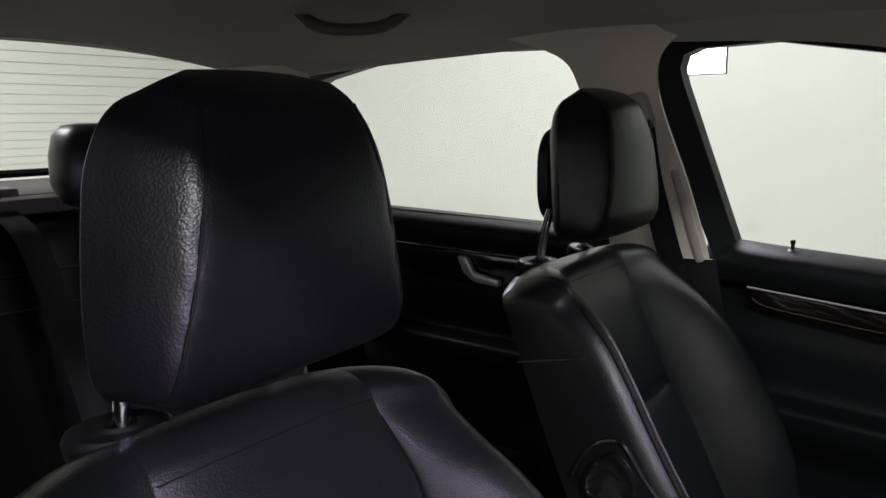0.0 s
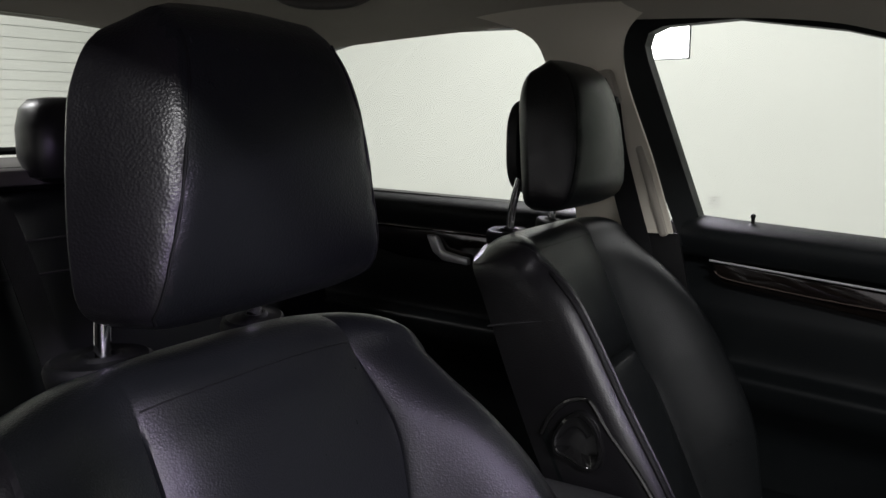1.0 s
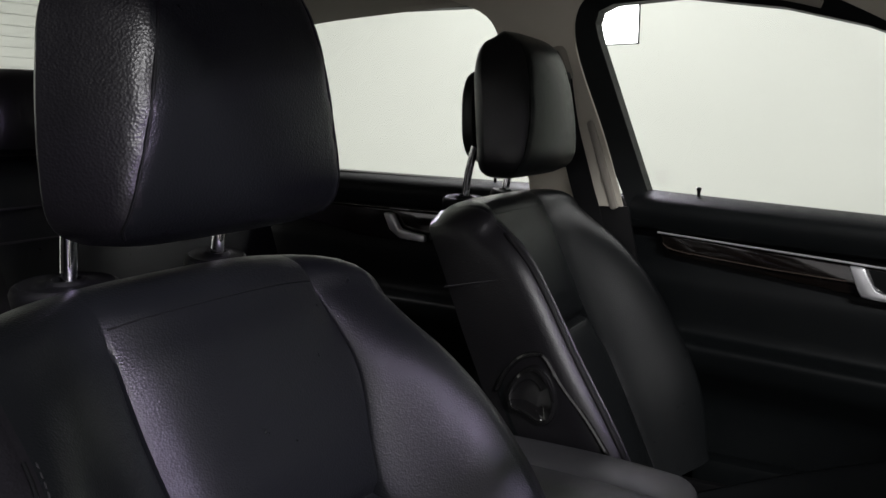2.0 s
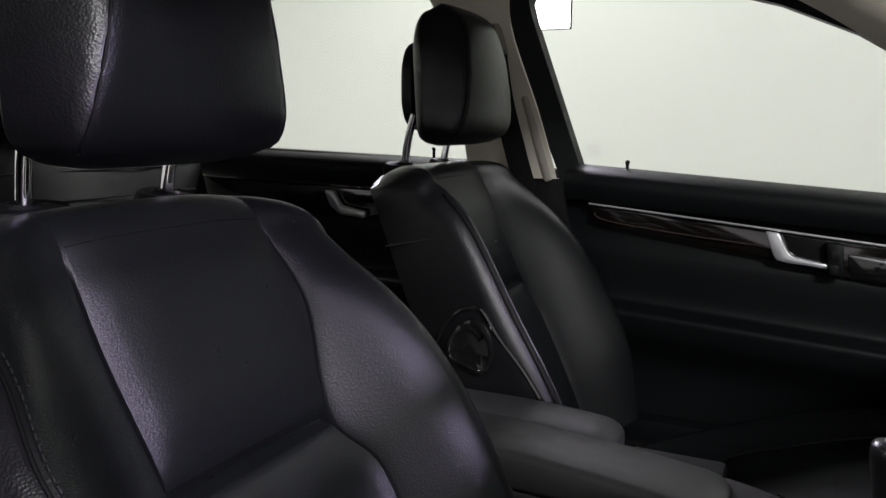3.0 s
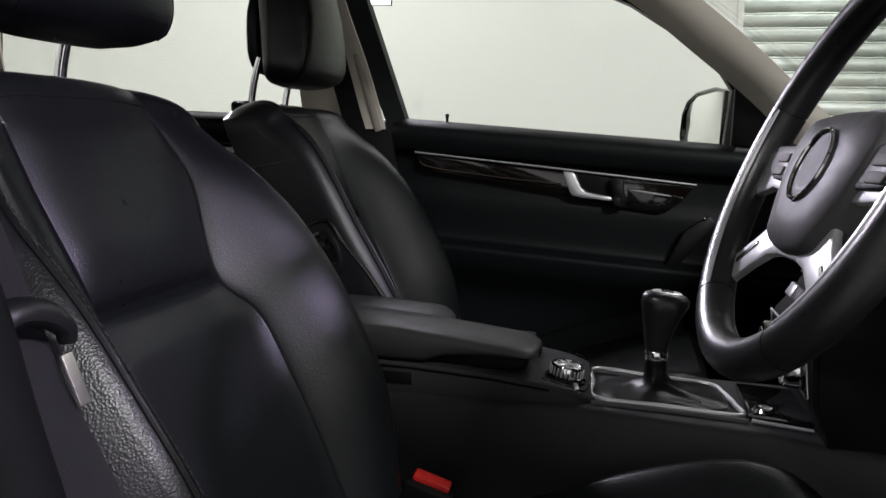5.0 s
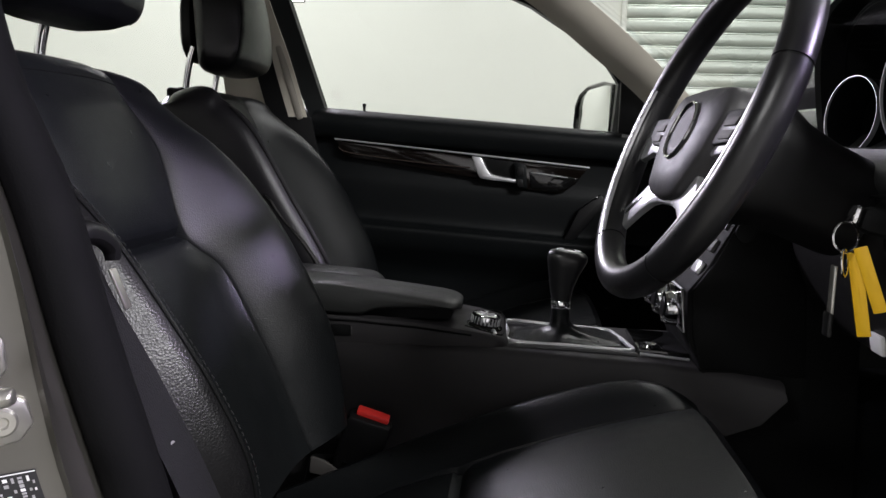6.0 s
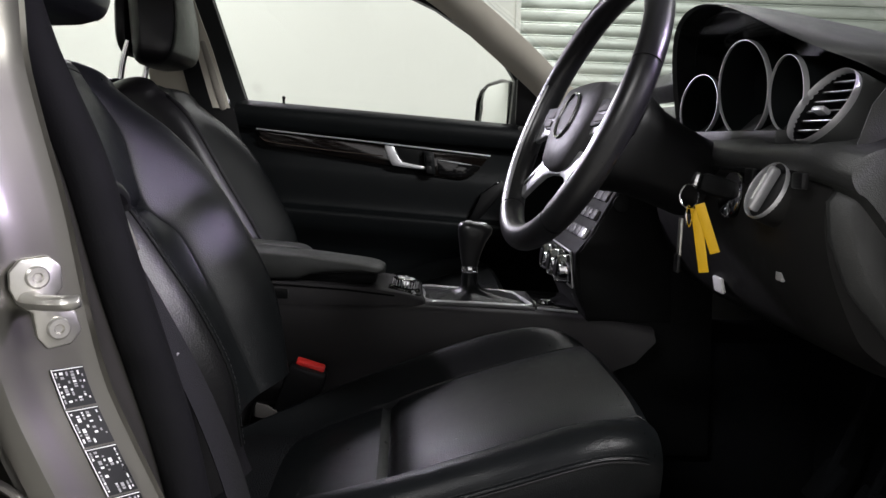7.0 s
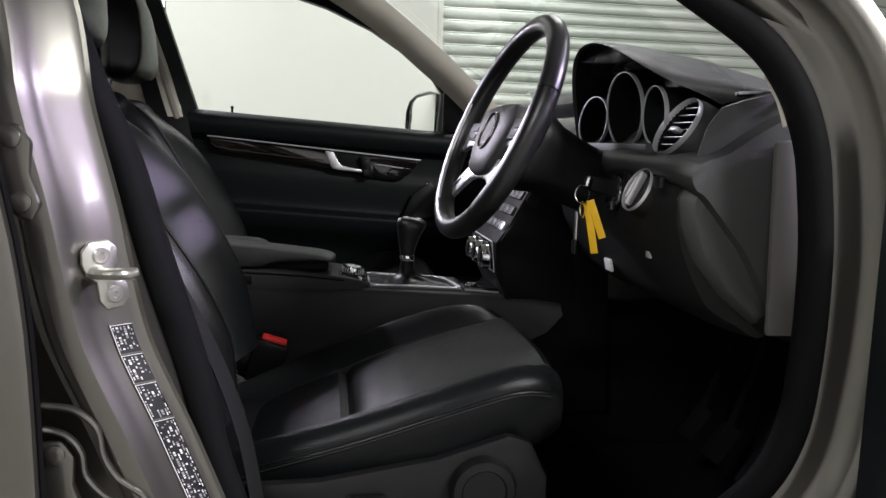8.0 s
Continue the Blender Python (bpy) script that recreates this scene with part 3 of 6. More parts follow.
part("guide_loop", rbox((-0.566, -0.176, 1.200), (0.022, 0.040, 0.050), 0.010), HARD, pb, "black belt guide loop")
part("height_adjuster", rbox((-0.582, -0.186, 1.235), (0.03, 0.042, 0.07), 0.012, pose(0, 0, 0, 14, 14, 0)), BEIGEWEB, pb, "grey height adjuster")
part("lower_guide", rbox((-0.625, -0.113, 1.06), (0.016, 0.016, 0.17), 0.006, pose(0, 0, 0, 15, 9, 0)), BEIGEWEB, pb)

# ---- seats ----
DZ = Vector((0, -0.425, 0.905))
NF = Vector((0, 0.905, 0.425))


def back_point(cx, sy, a, L, b):
    p = Vector((cx, 0.125 + sy, 0.54)) + DZ * L + NF * b
    p.x += a
    return p


RIDGE = [(0, 0.068), (0.12, 0.097), (0.24, 0.096), (0.31, 0.089), (0.37, 0.077), (0.43, 0.058), (0.48, 0.035), (0.54, 0.010)]
RIDGE_NEAR = [(0, 0.086), (0.03, 0.091), (0.10, 0.116), (0.17, 0.119), (0.24, 0.111), (0.31, 0.099), (0.37, 0.082), (0.43, 0.060), (0.48, 0.035), (0.54, 0.010)]
HALF = [(0, 0.235), (0.10, 0.250), (0.22, 0.256), (0.34, 0.252), (0.44, 0.244), (0.54, 0.234)]


def shoulder(a, hw, L, cx=0):
    """How far the backrest's top falls away towards its sides."""
    if cx < 0:
        return 0.040 * (min(1.0, abs(a) / hw)) ** 5.0 * smooth01((L - 0.20) / 0.34)
    return 0.052 * (min(1.0, abs(a) / hw)) ** 3.6 * smooth01((L - 0.20) / 0.34)

LC = 0.312


CREASE_FAR = [(0, -0.132), (0.22, -0.132), (0.262, -0.128), (0.300, -0.112), (0.335, -0.112), (0.43, -0.127), (0.51, -0.123), (0.54, -0.120)]
CREASE_NEAR = [(0, 0.100), (0.22, 0.100), (0.262, 0.098), (0.300, 0.078), (0.335, 0.079), (0.43, 0.087), (0.51, 0.087), (0.54, 0.085)]
CREASE_P = [(0, 0.117), (0.24, 0.117), (0.30, 0.104), (0.36, 0.104), (0.54, 0.110)]
RIDGE_FLANK = [(0, 0.082), (0.13, 0.108), (0.31, 0.096), (0.40, 0.088), (0.456, 0.078), (0.50, 0.058), (0.54, 0.030)]


FS = [-1, -0.985, -0.965, -0.94, -0.90, -0.85, -0.78, -0.65, -0.45, -0.2, 0, 0.2, 0.45, 0.65, 0.78, 0.85, 0.90, 0.94, 0.965, 0.985, 1]
GS = [0.012, 0.03, 0.055, 0.09, 0.14, 0.22, 0.35, 0.5, 0.65, 0.8, 0.92, 0.97, 1.0]


def creases(L, cx):
    """Where the insert's two side creases lie."""
    if cx > 0:
        return along(L, CREASE_FAR), along(L, CREASE_NEAR)
    return 0.016 - along(L, CREASE_P), 0.016 + along(L, CREASE_P)


def bolster_height(a, ar, rg):
    ga = max(0.0, (a - 0.095) / (ar - 0.095))
    return rg * (smooth01(ga) * 0.65 + ga * 0.35)


def near_round(L):
    return 0.040 + 0.016 * smooth01((L - 0.38) / 0.10)


def back_side(L, cx, sgn, crease):
    """One side of the section, from the crease round the bolster to the back."""
    flank = cx < 0 and sgn > 0
    hw = along(L, HALF) - (0.014 if flank else 0)
    near = cx > 0 and sgn > 0
    rg = along(L, RIDGE_FLANK if flank else RIDGE_NEAR if near else RIDGE)
    T = 0.055 if flank else 0.15 - 0.05 * L / 0.54
    r = 0.030 if flank else near_round(L) if near else 0.056
    ar = hw - r
    fade = 1 - smooth01((L - 0.475) / 0.045)
    out = []
    w = abs(crease)
    for g in GS:
        a = w + (ar - w) * g
        b = bolster_height(a, ar, rg) + 0.0045 * fade * (1 - math.exp(-(a - w) / 0.006)) * (1 - g) ** 1.5
        if g == 1.0:
            b -= 0.003
        out.append((sgn * a, b))
    flat = 1 - smooth01((L - 0.36) / 0.10) if near else 0.0  # a flat grained facet beside the seam
    for th, q in ((8, 0.08), (22, 0.28), (40, 0.52), (60, 0.76), (80, 0.95)):
        t = radians(th)
        a, b = ar + r * math.sin(t), rg - r * (1 - math.cos(t))
        fa, fb = ar + (r - 0.002) * q, rg - 0.001 - 0.042 * q ** 1.12
        out.append((sgn * (a + (fa - a) * flat), b + (fb - b) * flat))
    out += [(sgn * q, b) for q, b in ((hw, rg - r - 0.012), (hw - 0.002, (rg - r) * 0.3 - T * 0.45), (hw - 0.008, -T * 0.8), (hw - 0.025, -T * 0.95), (hw - 0.06, -T))]
    return out, T


def back_section(L, cx):
    """Cross-section (a, b) of the backrest at length L, front first."""
    far, near = creases(L, cx)
    fade = 1 - smooth01((L - 0.475) / 0.045)
    pillow = 0.014 * min(1, abs(L - LC) / 0.05) ** 0.6 * (0.55 + 0.45 * fade)
    crease = 0.011 * math.exp(-((L - LC) / 0.007) ** 2)
    right, t1 = back_side(L, cx, 1, near)
    left, t2 = back_side(L, cx, -1, far)
    mid = []
    for f in FS:
        edge = (right if f > 0 else left)[0][1]
        b = pillow * (1 - abs(f) ** 4.6) - crease + edge * abs(f) ** 5
        if abs(f) == 1:
            b -= 0.005 * fade
        mid.append(((near - far) / 2 * f + (near + far) / 2, b))
    return left[::-1] + mid + right + [(0.08, -t1 - 0.006), (-0.08, -t2 - 0.006)]


def backrest(cx, sy):
    rings = []
    Ls = [0.515 * i / 58 for i in range(59)]
    Ls = sorted(set([round(l, 4) for l in Ls] + [LC - 0.009, LC - 0.0045, LC, LC + 0.0045, LC + 0.009]))
    for L in Ls:
        hw = along(L, HALF)
        rings.append([back_point(cx, sy, a, L - 0.013 * smooth01((L - 0.34) / 0.2) - shoulder(a, hw, L, cx), b) for a, b in back_section(L, cx)])
    sec = back_section(0.515, cx)
    hw = along(0.515, HALF)
    for phi in (8, 17, 26, 35, 44, 53, 62, 71, 79, 85):
        c, s = math.cos(radians(phi)), math.sin(radians(phi))
        c, s = c ** 0.8, s ** 0.9
        rings.append([back_point(cx, sy, a * (1 - 0.10 * (1 - c)), 0.5032 + 0.0435 * s - shoulder(a, hw, 0.515 + 0.025 * s, cx), -0.05 + (b + 0.05) * c) for a, b in sec])
    return loft(rings)


HEAD_HW = [(1.052, 0.066), (1.056, 0.094), (1.065, 0.116), (1.079, 0.127), (1.100, 0.130), (1.14, 0.130), (1.18, 0.128), (1.21, 0.125), (1.235, 0.117), (1.252, 0.106), (1.264, 0.088), (1.271, 0.056)]
HEAD_F = [(1.052, -0.080), (1.056, -0.062), (1.065, -0.044), (1.079, -0.032), (1.100, -0.026), (1.14, -0.025), (1.18, -0.029), (1.21, -0.035), (1.235, -0.044), (1.252, -0.057), (1.264, -0.076), (1.271, -0.096)]
SEAM_U = [(1.06, 0.104), (1.09, 0.101), (1.137, 0.090), (1.186, 0.081), (1.241, 0.070)]
HEAD_B = [(1.052, -0.105), (1.06, -0.122), (1.09, -0.128), (1.2, -0.136), (1.25, -0.134), (1.271, -0.124)]


WING = [(0, 0), (0.12, 0.062), (0.25, 0.165), (0.45, 0.36), (0.65, 0.585), (0.85, 0.83), (1, 1)]


def head_point(cx, sy, z, ang, push=0.0):
    """A point of the headrest's skin: a nearly flat front panel, wings swept back from its seams."""
    hw, f, bk = along(z, HEAD_HW) + push, along(z, HEAD_F) + push, along(z, HEAD_B) - push
    if cx > 0:
        cx -= 0.008 * smooth01((z - 1.10) / 0.15)
    c, s = math.cos(ang), math.sin(ang)
    u = abs(c)
    us = min(0.85, along(z, SEAM_U) / hw)
    full, depth = f - bk, (f - bk) * 0.60
    sag = 0.11 * depth
    if s >= 0:
        t = max(0.0, (u - us) / (1 - us))
        y = f - sag * min(1, u / us) ** 2 - (depth - sag) * along(t, WING)
        y -= 0.0022 * math.exp(-((u - us) * hw / 0.0022) ** 2) * smooth01((1.255 - z) / 0.02)
    else:
        y = f - depth - (full - depth) * (1 - u ** 3.0) ** 0.7
    back = (f - y) / max(full, 1e-4)
    drop = 0.020 * smooth01((z - 1.14) / 0.13) * back + (0.007 * smooth01((z - 1.16) / 0.11) if cx > 0 else 0)
    return Vector((cx + hw * (1.0 - 0.04 * back) * math.copysign(u, c), y + sy, z - drop))


def stitches(pts, length=0.0042, gap=0.0024, r=0.0007):
    """A row of short raised threads along pts."""
    bm = bmesh.new()
    pos, i, run = Vector(pts[0]), 0, 0.0
    marks = [pos.copy()]
    acc, want = 0.0, length
    for a, b in zip(pts, pts[1:]):
        seg = (b - a).length
        d = 0.0
        while acc + seg - d >= want:
            d += want - acc
            marks.append(a.lerp(b, d / seg))
            acc = 0.0
            want = gap if want == length else length
        acc += seg - d
    for a, b in zip(marks[::2], marks[1::2]):
        tube([a, a.lerp(b, 0.5), b], [r * 0.6, r, r * 0.6], 5, False, bm)
    return bm


def headrest(cx, sy, seat):
    zs_ = sorted(set([z for z, _ in HEAD_HW] + [1.052 + 0.219 * i / 40 for i in range(41)]))
    rings = [[head_point(cx, sy, z, 2 * math.pi * i / 96) for i in range(96)] for z in zs_]
    hr = part("headrest", loft(rings), LEATHER, seat, "black leather headrest")
    hr.data.materials.append(LEATHER_FINE)  # smooth hide on the front panel
    for f in hr.data.polygons:
        if f.normal.y > 0.2 and abs(f.center.x - cx) < along(f.center.z, SEAM_U) - 0.002:
            f.material_index = 1
    for sgn in (1, -1):
        pts = []
        for i in range(30):
            z = 1.064 + 0.185 * i / 29
            a = math.acos(min(0.85, along(z, SEAM_U) / along(z, HEAD_HW)))
            pts.append(head_point(cx, sy, z, a if sgn > 0 else math.pi - a, 0.0004))
        part("stitching", stitches([p + Vector((-sgn * 0.0042, 0.0012, 0)) for p in spline(pts, 4)]), STITCH, hr)
        part("seam", tube(pts, 0.0013, 6), STACK, hr)
    shell = []
    for t, k in ((0, 0.86), (0.006, 0.97), (0.014, 1.0), (0.022, 0.97), (0.028, 0.85)):
        shell.append([Vector((cx + x * k, -0.130 - t + sy, 1.145 + (z - 1.145) * k)) for x, z in
                      [(0.076 * math.copysign(abs(math.cos(a)) ** 0.6, math.cos(a)), 1.145 + 0.072 * math.copysign(abs(math.sin(a)) ** 0.6, math.sin(a))) for a in (2 * math.pi * q / 40 for q in range(40))]])
    part("rear_shell", loft(shell), HARD, hr, "black plastic rear shell")
    for sgn in (1, -1):
        x = cx + sgn * 0.072
        part("post", tube(spline([(x, -0.150 + sy, 0.99), (x, -0.146 + sy, 1.03), (x + 0.002 * sgn, -0.139 + sy, 1.065), (x + 0.004 * sgn, -0.128 + sy, 1.10)], 4), 0.0062, 14), CHROME, hr, "chrome headrest post")
        m = facing((x, -0.150 + sy, 1.0105), (0.06 * sgn, 0.16, 1))
        prof = [(0.9, -0.016), (1.0, 0.0), (1.03, 0.006), (0.99, 0.0105), (0.90, 0.0125), (0.82, 0.0115), (0.45, 0.0125), (0.36, 0.015), (0.28, 0.015), (0.22, 0.011)]
        rings = [[m @ Vector((0.037 * k * math.cos(a), 0.023 * k * math.sin(a), h)) for a in (2 * math.pi * q / 36 for q in range(36))] for k, h in prof]
        part("post_guide", loft(rings), STACK, hr, "black oval post guide")


def cushion_top(y):
    return along(y, [(0.10, 0.480), (0.22, 0.524), (0.34, 0.564), (0.45, 0.602), (0.54, 0.629), (0.60, 0.641), (0.66, 0.648)])


def insert_top(y):
    return along(y, [(0.10, 0.427), (0.18, 0.463), (0.24, 0.494), (0.34, 0.533), (0.366, 0.546), (0.42, 0.566), (0.50, 0.594), (0.57, 0.614), (0.60, 0.621), (0.66, 0.64)])


def cushion(cx, sy, seat):
    """Seat cushion, lofted from rear to front."""
    rows = []
    ys = [0.10, 0.14, 0.20, 0.26, 0.31, 0.337, 0.344, 0.350, 0.356, 0.363, 0.40, 0.45, 0.50, 0.54, 0.575, 0.60, 0.62, 0.636, 0.645, 0.648]
    ys = [0.10 + (q - 0.10) * 0.965 for q in ys]
    for y in ys:
        zt = cushion_top(y)
        fr = max(0.0, (y - 0.54) / 0.108)
        zt -= 0.060 * (1 - math.sqrt(max(0.0, 1 - fr * fr)))
        hw = along(y, [(0.10, 0.190), (0.2, 0.206), (0.3, 0.232), (0.4, 0.248), (0.5, 0.250), (0.60, 0.232), (0.648, 0.20)])
        zb = along(y, [(0.1, 0.43), (0.45, 0.50), (0.60, 0.545), (0.648, 0.565)])
        bol = along(y, [(0.10, 0.002), (0.3, 0.009), (0.5, 0.009), (0.6, 0.004), (0.648, 0.0)])
        w = 0.152
        zi = min(zt, insert_top(y))
        crease = 0.010 * math.exp(-((y - 0.340) / 0.009) ** 2)
        right = []
        for g in (0.04, 0.1, 0.25, 0.45, 0.65, 0.82, 0.94, 1.0):
            right.append((w + (hw - 0.035 - w) * g, zi + (zt + bol - zi) * (0.5 * smooth01(g) + 0.5 * g ** 0.7)))
        for th in (20, 42, 65, 90):
            t = radians(th)
            right.append((hw - 0.035 + 0.035 * math.sin(t), max(zb, zt + bol - 0.030 * (1 - math.cos(t)))))
        side_z = max(zb, zt + bol - 0.055)
        right += [(hw - 0.001, side_z + 0.012), (hw - 0.003, side_z), (hw - 0.005, side_z - 0.008), (hw - 0.009, (side_z + zb) / 2 - 0.01), (hw - 0.02, zb - 0.012)]
        mid = [(w * f, zi + 0.010 * (1 - f ** 4) - (0.004 if abs(f) == 1 else 0) - crease) for f in FS]
        sec = [(-a, b) for a, b in right][::-1] + mid + right + [(0.1, zb - 0.015), (-0.1, zb - 0.015)]
        rows.append([Vector((cx + a, y + sy, b)) for a, b in sec])
    cu = part("cushion", loft(rows), LEATHER_FINE, seat, "black leather seat cushion")
    for sgn in (1, -1):
        pts = []
        for i in range(40):
            y = 0.16 + 0.448 * i / 39
            zt = cushion_top(y)
            fr = max(0.0, (y - 0.54) / 0.108)
            zt -= 0.060 * (1 - math.sqrt(max(0.0, 1 - fr * fr)))
            bol = along(y, [(0.10, 0.002), (0.3, 0.009), (0.5, 0.009), (0.6, 0.004), (0.648, 0.0)])
            hw = along(y, [(0.10, 0.190), (0.2, 0.206), (0.3, 0.232), (0.4, 0.248), (0.5, 0.250), (0.60, 0.232), (0.648, 0.20)])
            pts.append(Vector((cx + sgn * (hw + 0.0006), y + sy, zt + bol - 0.031)))
        part("seam", tube(pts, 0.0017, 6), STITCH, cu)
        part("piping", tube([p + Vector((0, 0, 0.0036)) for p in pts], 0.0024, 6), LEATHER_FINE, cu)
        part("stitching", stitches([p + Vector((sgn * 0.0004, 0, 0.0085)) for p in pts]), STITCH, cu)
    return cu


def front_seat(name, cx, sy, label):
    s = thing(name, (cx, 0.3 + sy, 0.31), label, "car seat", "front seats")
    bk = part("backrest", backrest(cx, sy), LEATHER_FINE, s, "black leather backrest with raised side bolsters")
    bk.data.materials.append(LEATHER)  # coarser hide on the flanks
    ring = len(back_section(0.2, cx))
    side = len(GS) + 10
    for k, f in enumerate(bk.data.polygons):
        if k % ring < 9 or side + len(FS) + len(GS) - 3 < k % ring < ring - 3:
            f.material_index = 1
    if cx > 0:
        # stitched seam between the smooth bolster and the grained flank
        pts = []
        for i in range(36):
            L = 0.03 + 0.44 * i / 35
            hw, rg = along(L, HALF), along(L, RIDGE_NEAR)
            a = hw - near_round(L)
            pts.append(back_point(cx, sy, a, L - 0.013 * smooth01((L - 0.34) / 0.2) - shoulder(a, hw, L, cx), rg - 0.0022))
        part("bolster_seam", tube(pts, 0.0014, 6), STACK, bk)
        part("stitching", stitches([p + Vector((-0.0050, 0.0020, 0.0010)) for p in spline(pts, 4)]), STITCH, bk)
        pts = []
        for i in range(30):
            L = 0.02 + 0.42 * i / 29
            hw, rg = along(L, HALF), along(L, RIDGE_NEAR)
            T = 0.15 - 0.05 * L / 0.54
            pts.append(back_point(cx, sy, hw + 0.0005, L - 0.013 * smooth01((L - 0.34) / 0.2) - shoulder(hw, hw, L, cx), (rg - 0.045) * 0.5 - T * 0.25))
        part("flank_seam", tube(pts, 0.0018, 6), STITCH, bk)
    if cx < 0:
        pts = []
        for L in [0.03 + 0.455 * i / 44 for i in range(45)]:
            hw, rg = along(L, HALF) - 0.014, along(L, RIDGE_FLANK)
            a = hw - 0.030 + 0.012
            pts.append(back_point(cx, sy, a, L - 0.013 * smooth01((L - 0.34) / 0.2) - shoulder(a, along(L, HALF), L, cx), rg - 0.0018))
        last = pts[-1]
        pts += [last + Vector(d) for d in ((-0.003, -0.005, 0.006), (-0.008, -0.012, 0.008))]
        part("flank_welt", tube(spline(pts[::3] + [pts[-1]], 4), 0.0034, 8), LEATHER, bk, "raised welt along the flank")
        cap = []
        for i in range(15):
            t = i / 14
            cap.append(back_point(cx, sy, along(0.46, HALF) - 0.0138 - 0.001 * math.sin(math.pi * t), 0.440 + 0.022 * t - shoulder(0.236, 0.244, 0.46, cx), 0.052 - 0.096 * t))
        part("cap_seam", tube(cap, 0.0016, 6), STITCH, bk)
    far, near = creases(0.50, cx)
    top = []
    for i in range(25):
        f = -0.97 + 1.94 * i / 24
        a = (near - far) / 2 * f + (near + far) / 2
        sec = back_section(0.5149, cx)
        b = min(sec, key=lambda q: abs(q[0] - a) + (1 if q[1] < -0.03 else 0))[1]
        top.append(back_point(cx, sy, a, 0.5032 + 0.004 - shoulder(a, 0.236, 0.518, cx), b + 0.0002))
    part("top_seam", tube([p - NF * 0.0004 for p in top], 0.0007, 6), STACK, bk)
    headrest(cx - 0.002 if cx > 0 else cx + 0.010, sy, s)
    cushion(cx, sy, s)
    for sgn in (1, -1):
        part("side_cover", slab([(cx + sgn * 0.238, y + sy, z) for y, z in ((0.10, 0.40), (0.12, 0.50), (0.30, 0.505), (0.45, 0.53), (0.545, 0.560), (0.575, 0.55), (0.60, 0.50), (0.60, 0.40))], (sgn * 0.02, 0, 0), 0.008), HARD, s, "black plastic seat side cover")
    part("height_knob", lathe([(0.044, 0), (0.044, 0.012), (0.040, 0.019), (0.030, 0.021), (0.028, 0.018)], facing((cx + 0.256, 0.511 + sy, 0.490), (1, 0, 0)), 36), HARD, s, "round black adjuster knob")
    part("adjust_lever", rbox((cx + 0.266, 0.36 + sy, 0.478), (0.014, 0.05, 0.018), 0.005), HARD, s)
    part("seat_base", rbox((cx, 0.33 + sy, 0.40), (0.44, 0.44, 0.16), 0.02), CARPET, s)
    return s


front_seat("car_seat", 0.368, 0.0, "black leather driver's seat with headrest and stitched bolsters")
seat_p = front_seat("car_seat", -0.372, -0.070, "black leather passenger seat beside the closed door")

# D-shaped moulded panel on the passenger seat's inner flank
sx = -0.133
dpts = spline([(sx, -0.082, 0.785), (sx, -0.070, 0.810), (sx, -0.048, 0.834), (sx, -0.024, 0.842), (sx, -0.012, 0.836), (sx, 0.010, 0.805), (sx, 0.045, 0.765), (sx, 0.076, 0.722)], 5)
part("panel_rim", tube(dpts, 0.0036, 8), GLOSS, seat_p, "glossy black panel rim")
part("panel_face", slab([(sx - 0.006, y, z) for y, z in ((-0.084, 0.785), (-0.070, 0.808), (-0.048, 0.832), (-0.022, 0.840), (-0.010, 0.832), (0.072, 0.722), (0.03, 0.70), (-0.05, 0.71))], (0.005, 0, 0), 0.002), SOFT, seat_p)
grip = spline([(sx + 0.001, y, z) for y, z in ((-0.062, 0.790), (-0.045, 0.818), (-0.024, 0.828), (-0.004, 0.812), (0.006, 0.785), (0.002, 0.762), (-0.012, 0.752), (-0.040, 0.762), (-0.060, 0.768))], 4, True)
gc = sum(grip, Vector()) / len(grip)
part("lumbar_grip", loft([[gc + (p - gc) * k + Vector((h, 0, 0)) for p in grip] for k, h in ((1.0, -0.004), (1.0, 0.006), (0.96, 0.010), (0.86, 0.011), (0.80, 0.009), (0.3, 0.007))]), GLOSS, seat_p, "glossy black oval grip")

# belt buckle beside the driver's cushion
bk = thing("belt_buckle", (0.13, 0.19, 0.52), "black belt buckle with red release button", "belt buckle")
mb = pose(0, 0, 0, -18, 8, 0)
part("casing", rbox((0.137, 0.196, 0.520), (0.028, 0.062, 0.098), 0.007, mb), HARD, bk)
part("casing_line", rbox((0.152, 0.190, 0.500), (0.0012, 0.034, 0.0012), 0, mb), SOFT, bk)
part("release_button", rbox((0.139, 0.213, 0.5685), (0.019, 0.046, 0.009), 0.003, mb), RED, bk, "red release button")
part("stalk", rbox((0.135, 0.175, 0.465), (0.014, 0.03, 0.06), 0.004, mb), HARD, bk)
part("sleeve", slab([(0.150, 0.128, 0.488), (0.150, 0.190, 0.478), (0.150, 0.150, 0.506), (0.150, 0.130, 0.512)], (0.006, 0, 0), 0.002), KICK, bk, "grey fabric sleeve")

# driver's belt along the near pillar
db = thing("driver_seat_belt", (0.66, 0.11, 0.45), "black driver's seat belt hanging by the pillar", "seat belt")
edge = spline([(0.585, -0.160, 1.30), (0.600, -0.030, 1.08), (0.612, 0.046, 0.93), (0.620, 0.081, 0.862), (0.622, 0.098, 0.825), (0.625, 0.136, 0.76), (0.627, 0.181, 0.669), (0.630, 0.215, 0.57), (0.636, 0.235, 0.46)], 6)
part("webbing", loft([[p, p + Vector((0.0006, 0.0012, 0)), p + Vector((0.0366, -0.0108, 0.007)), p + Vector((0.036, -0.012, 0.007))] for p in edge]), WEB, db)
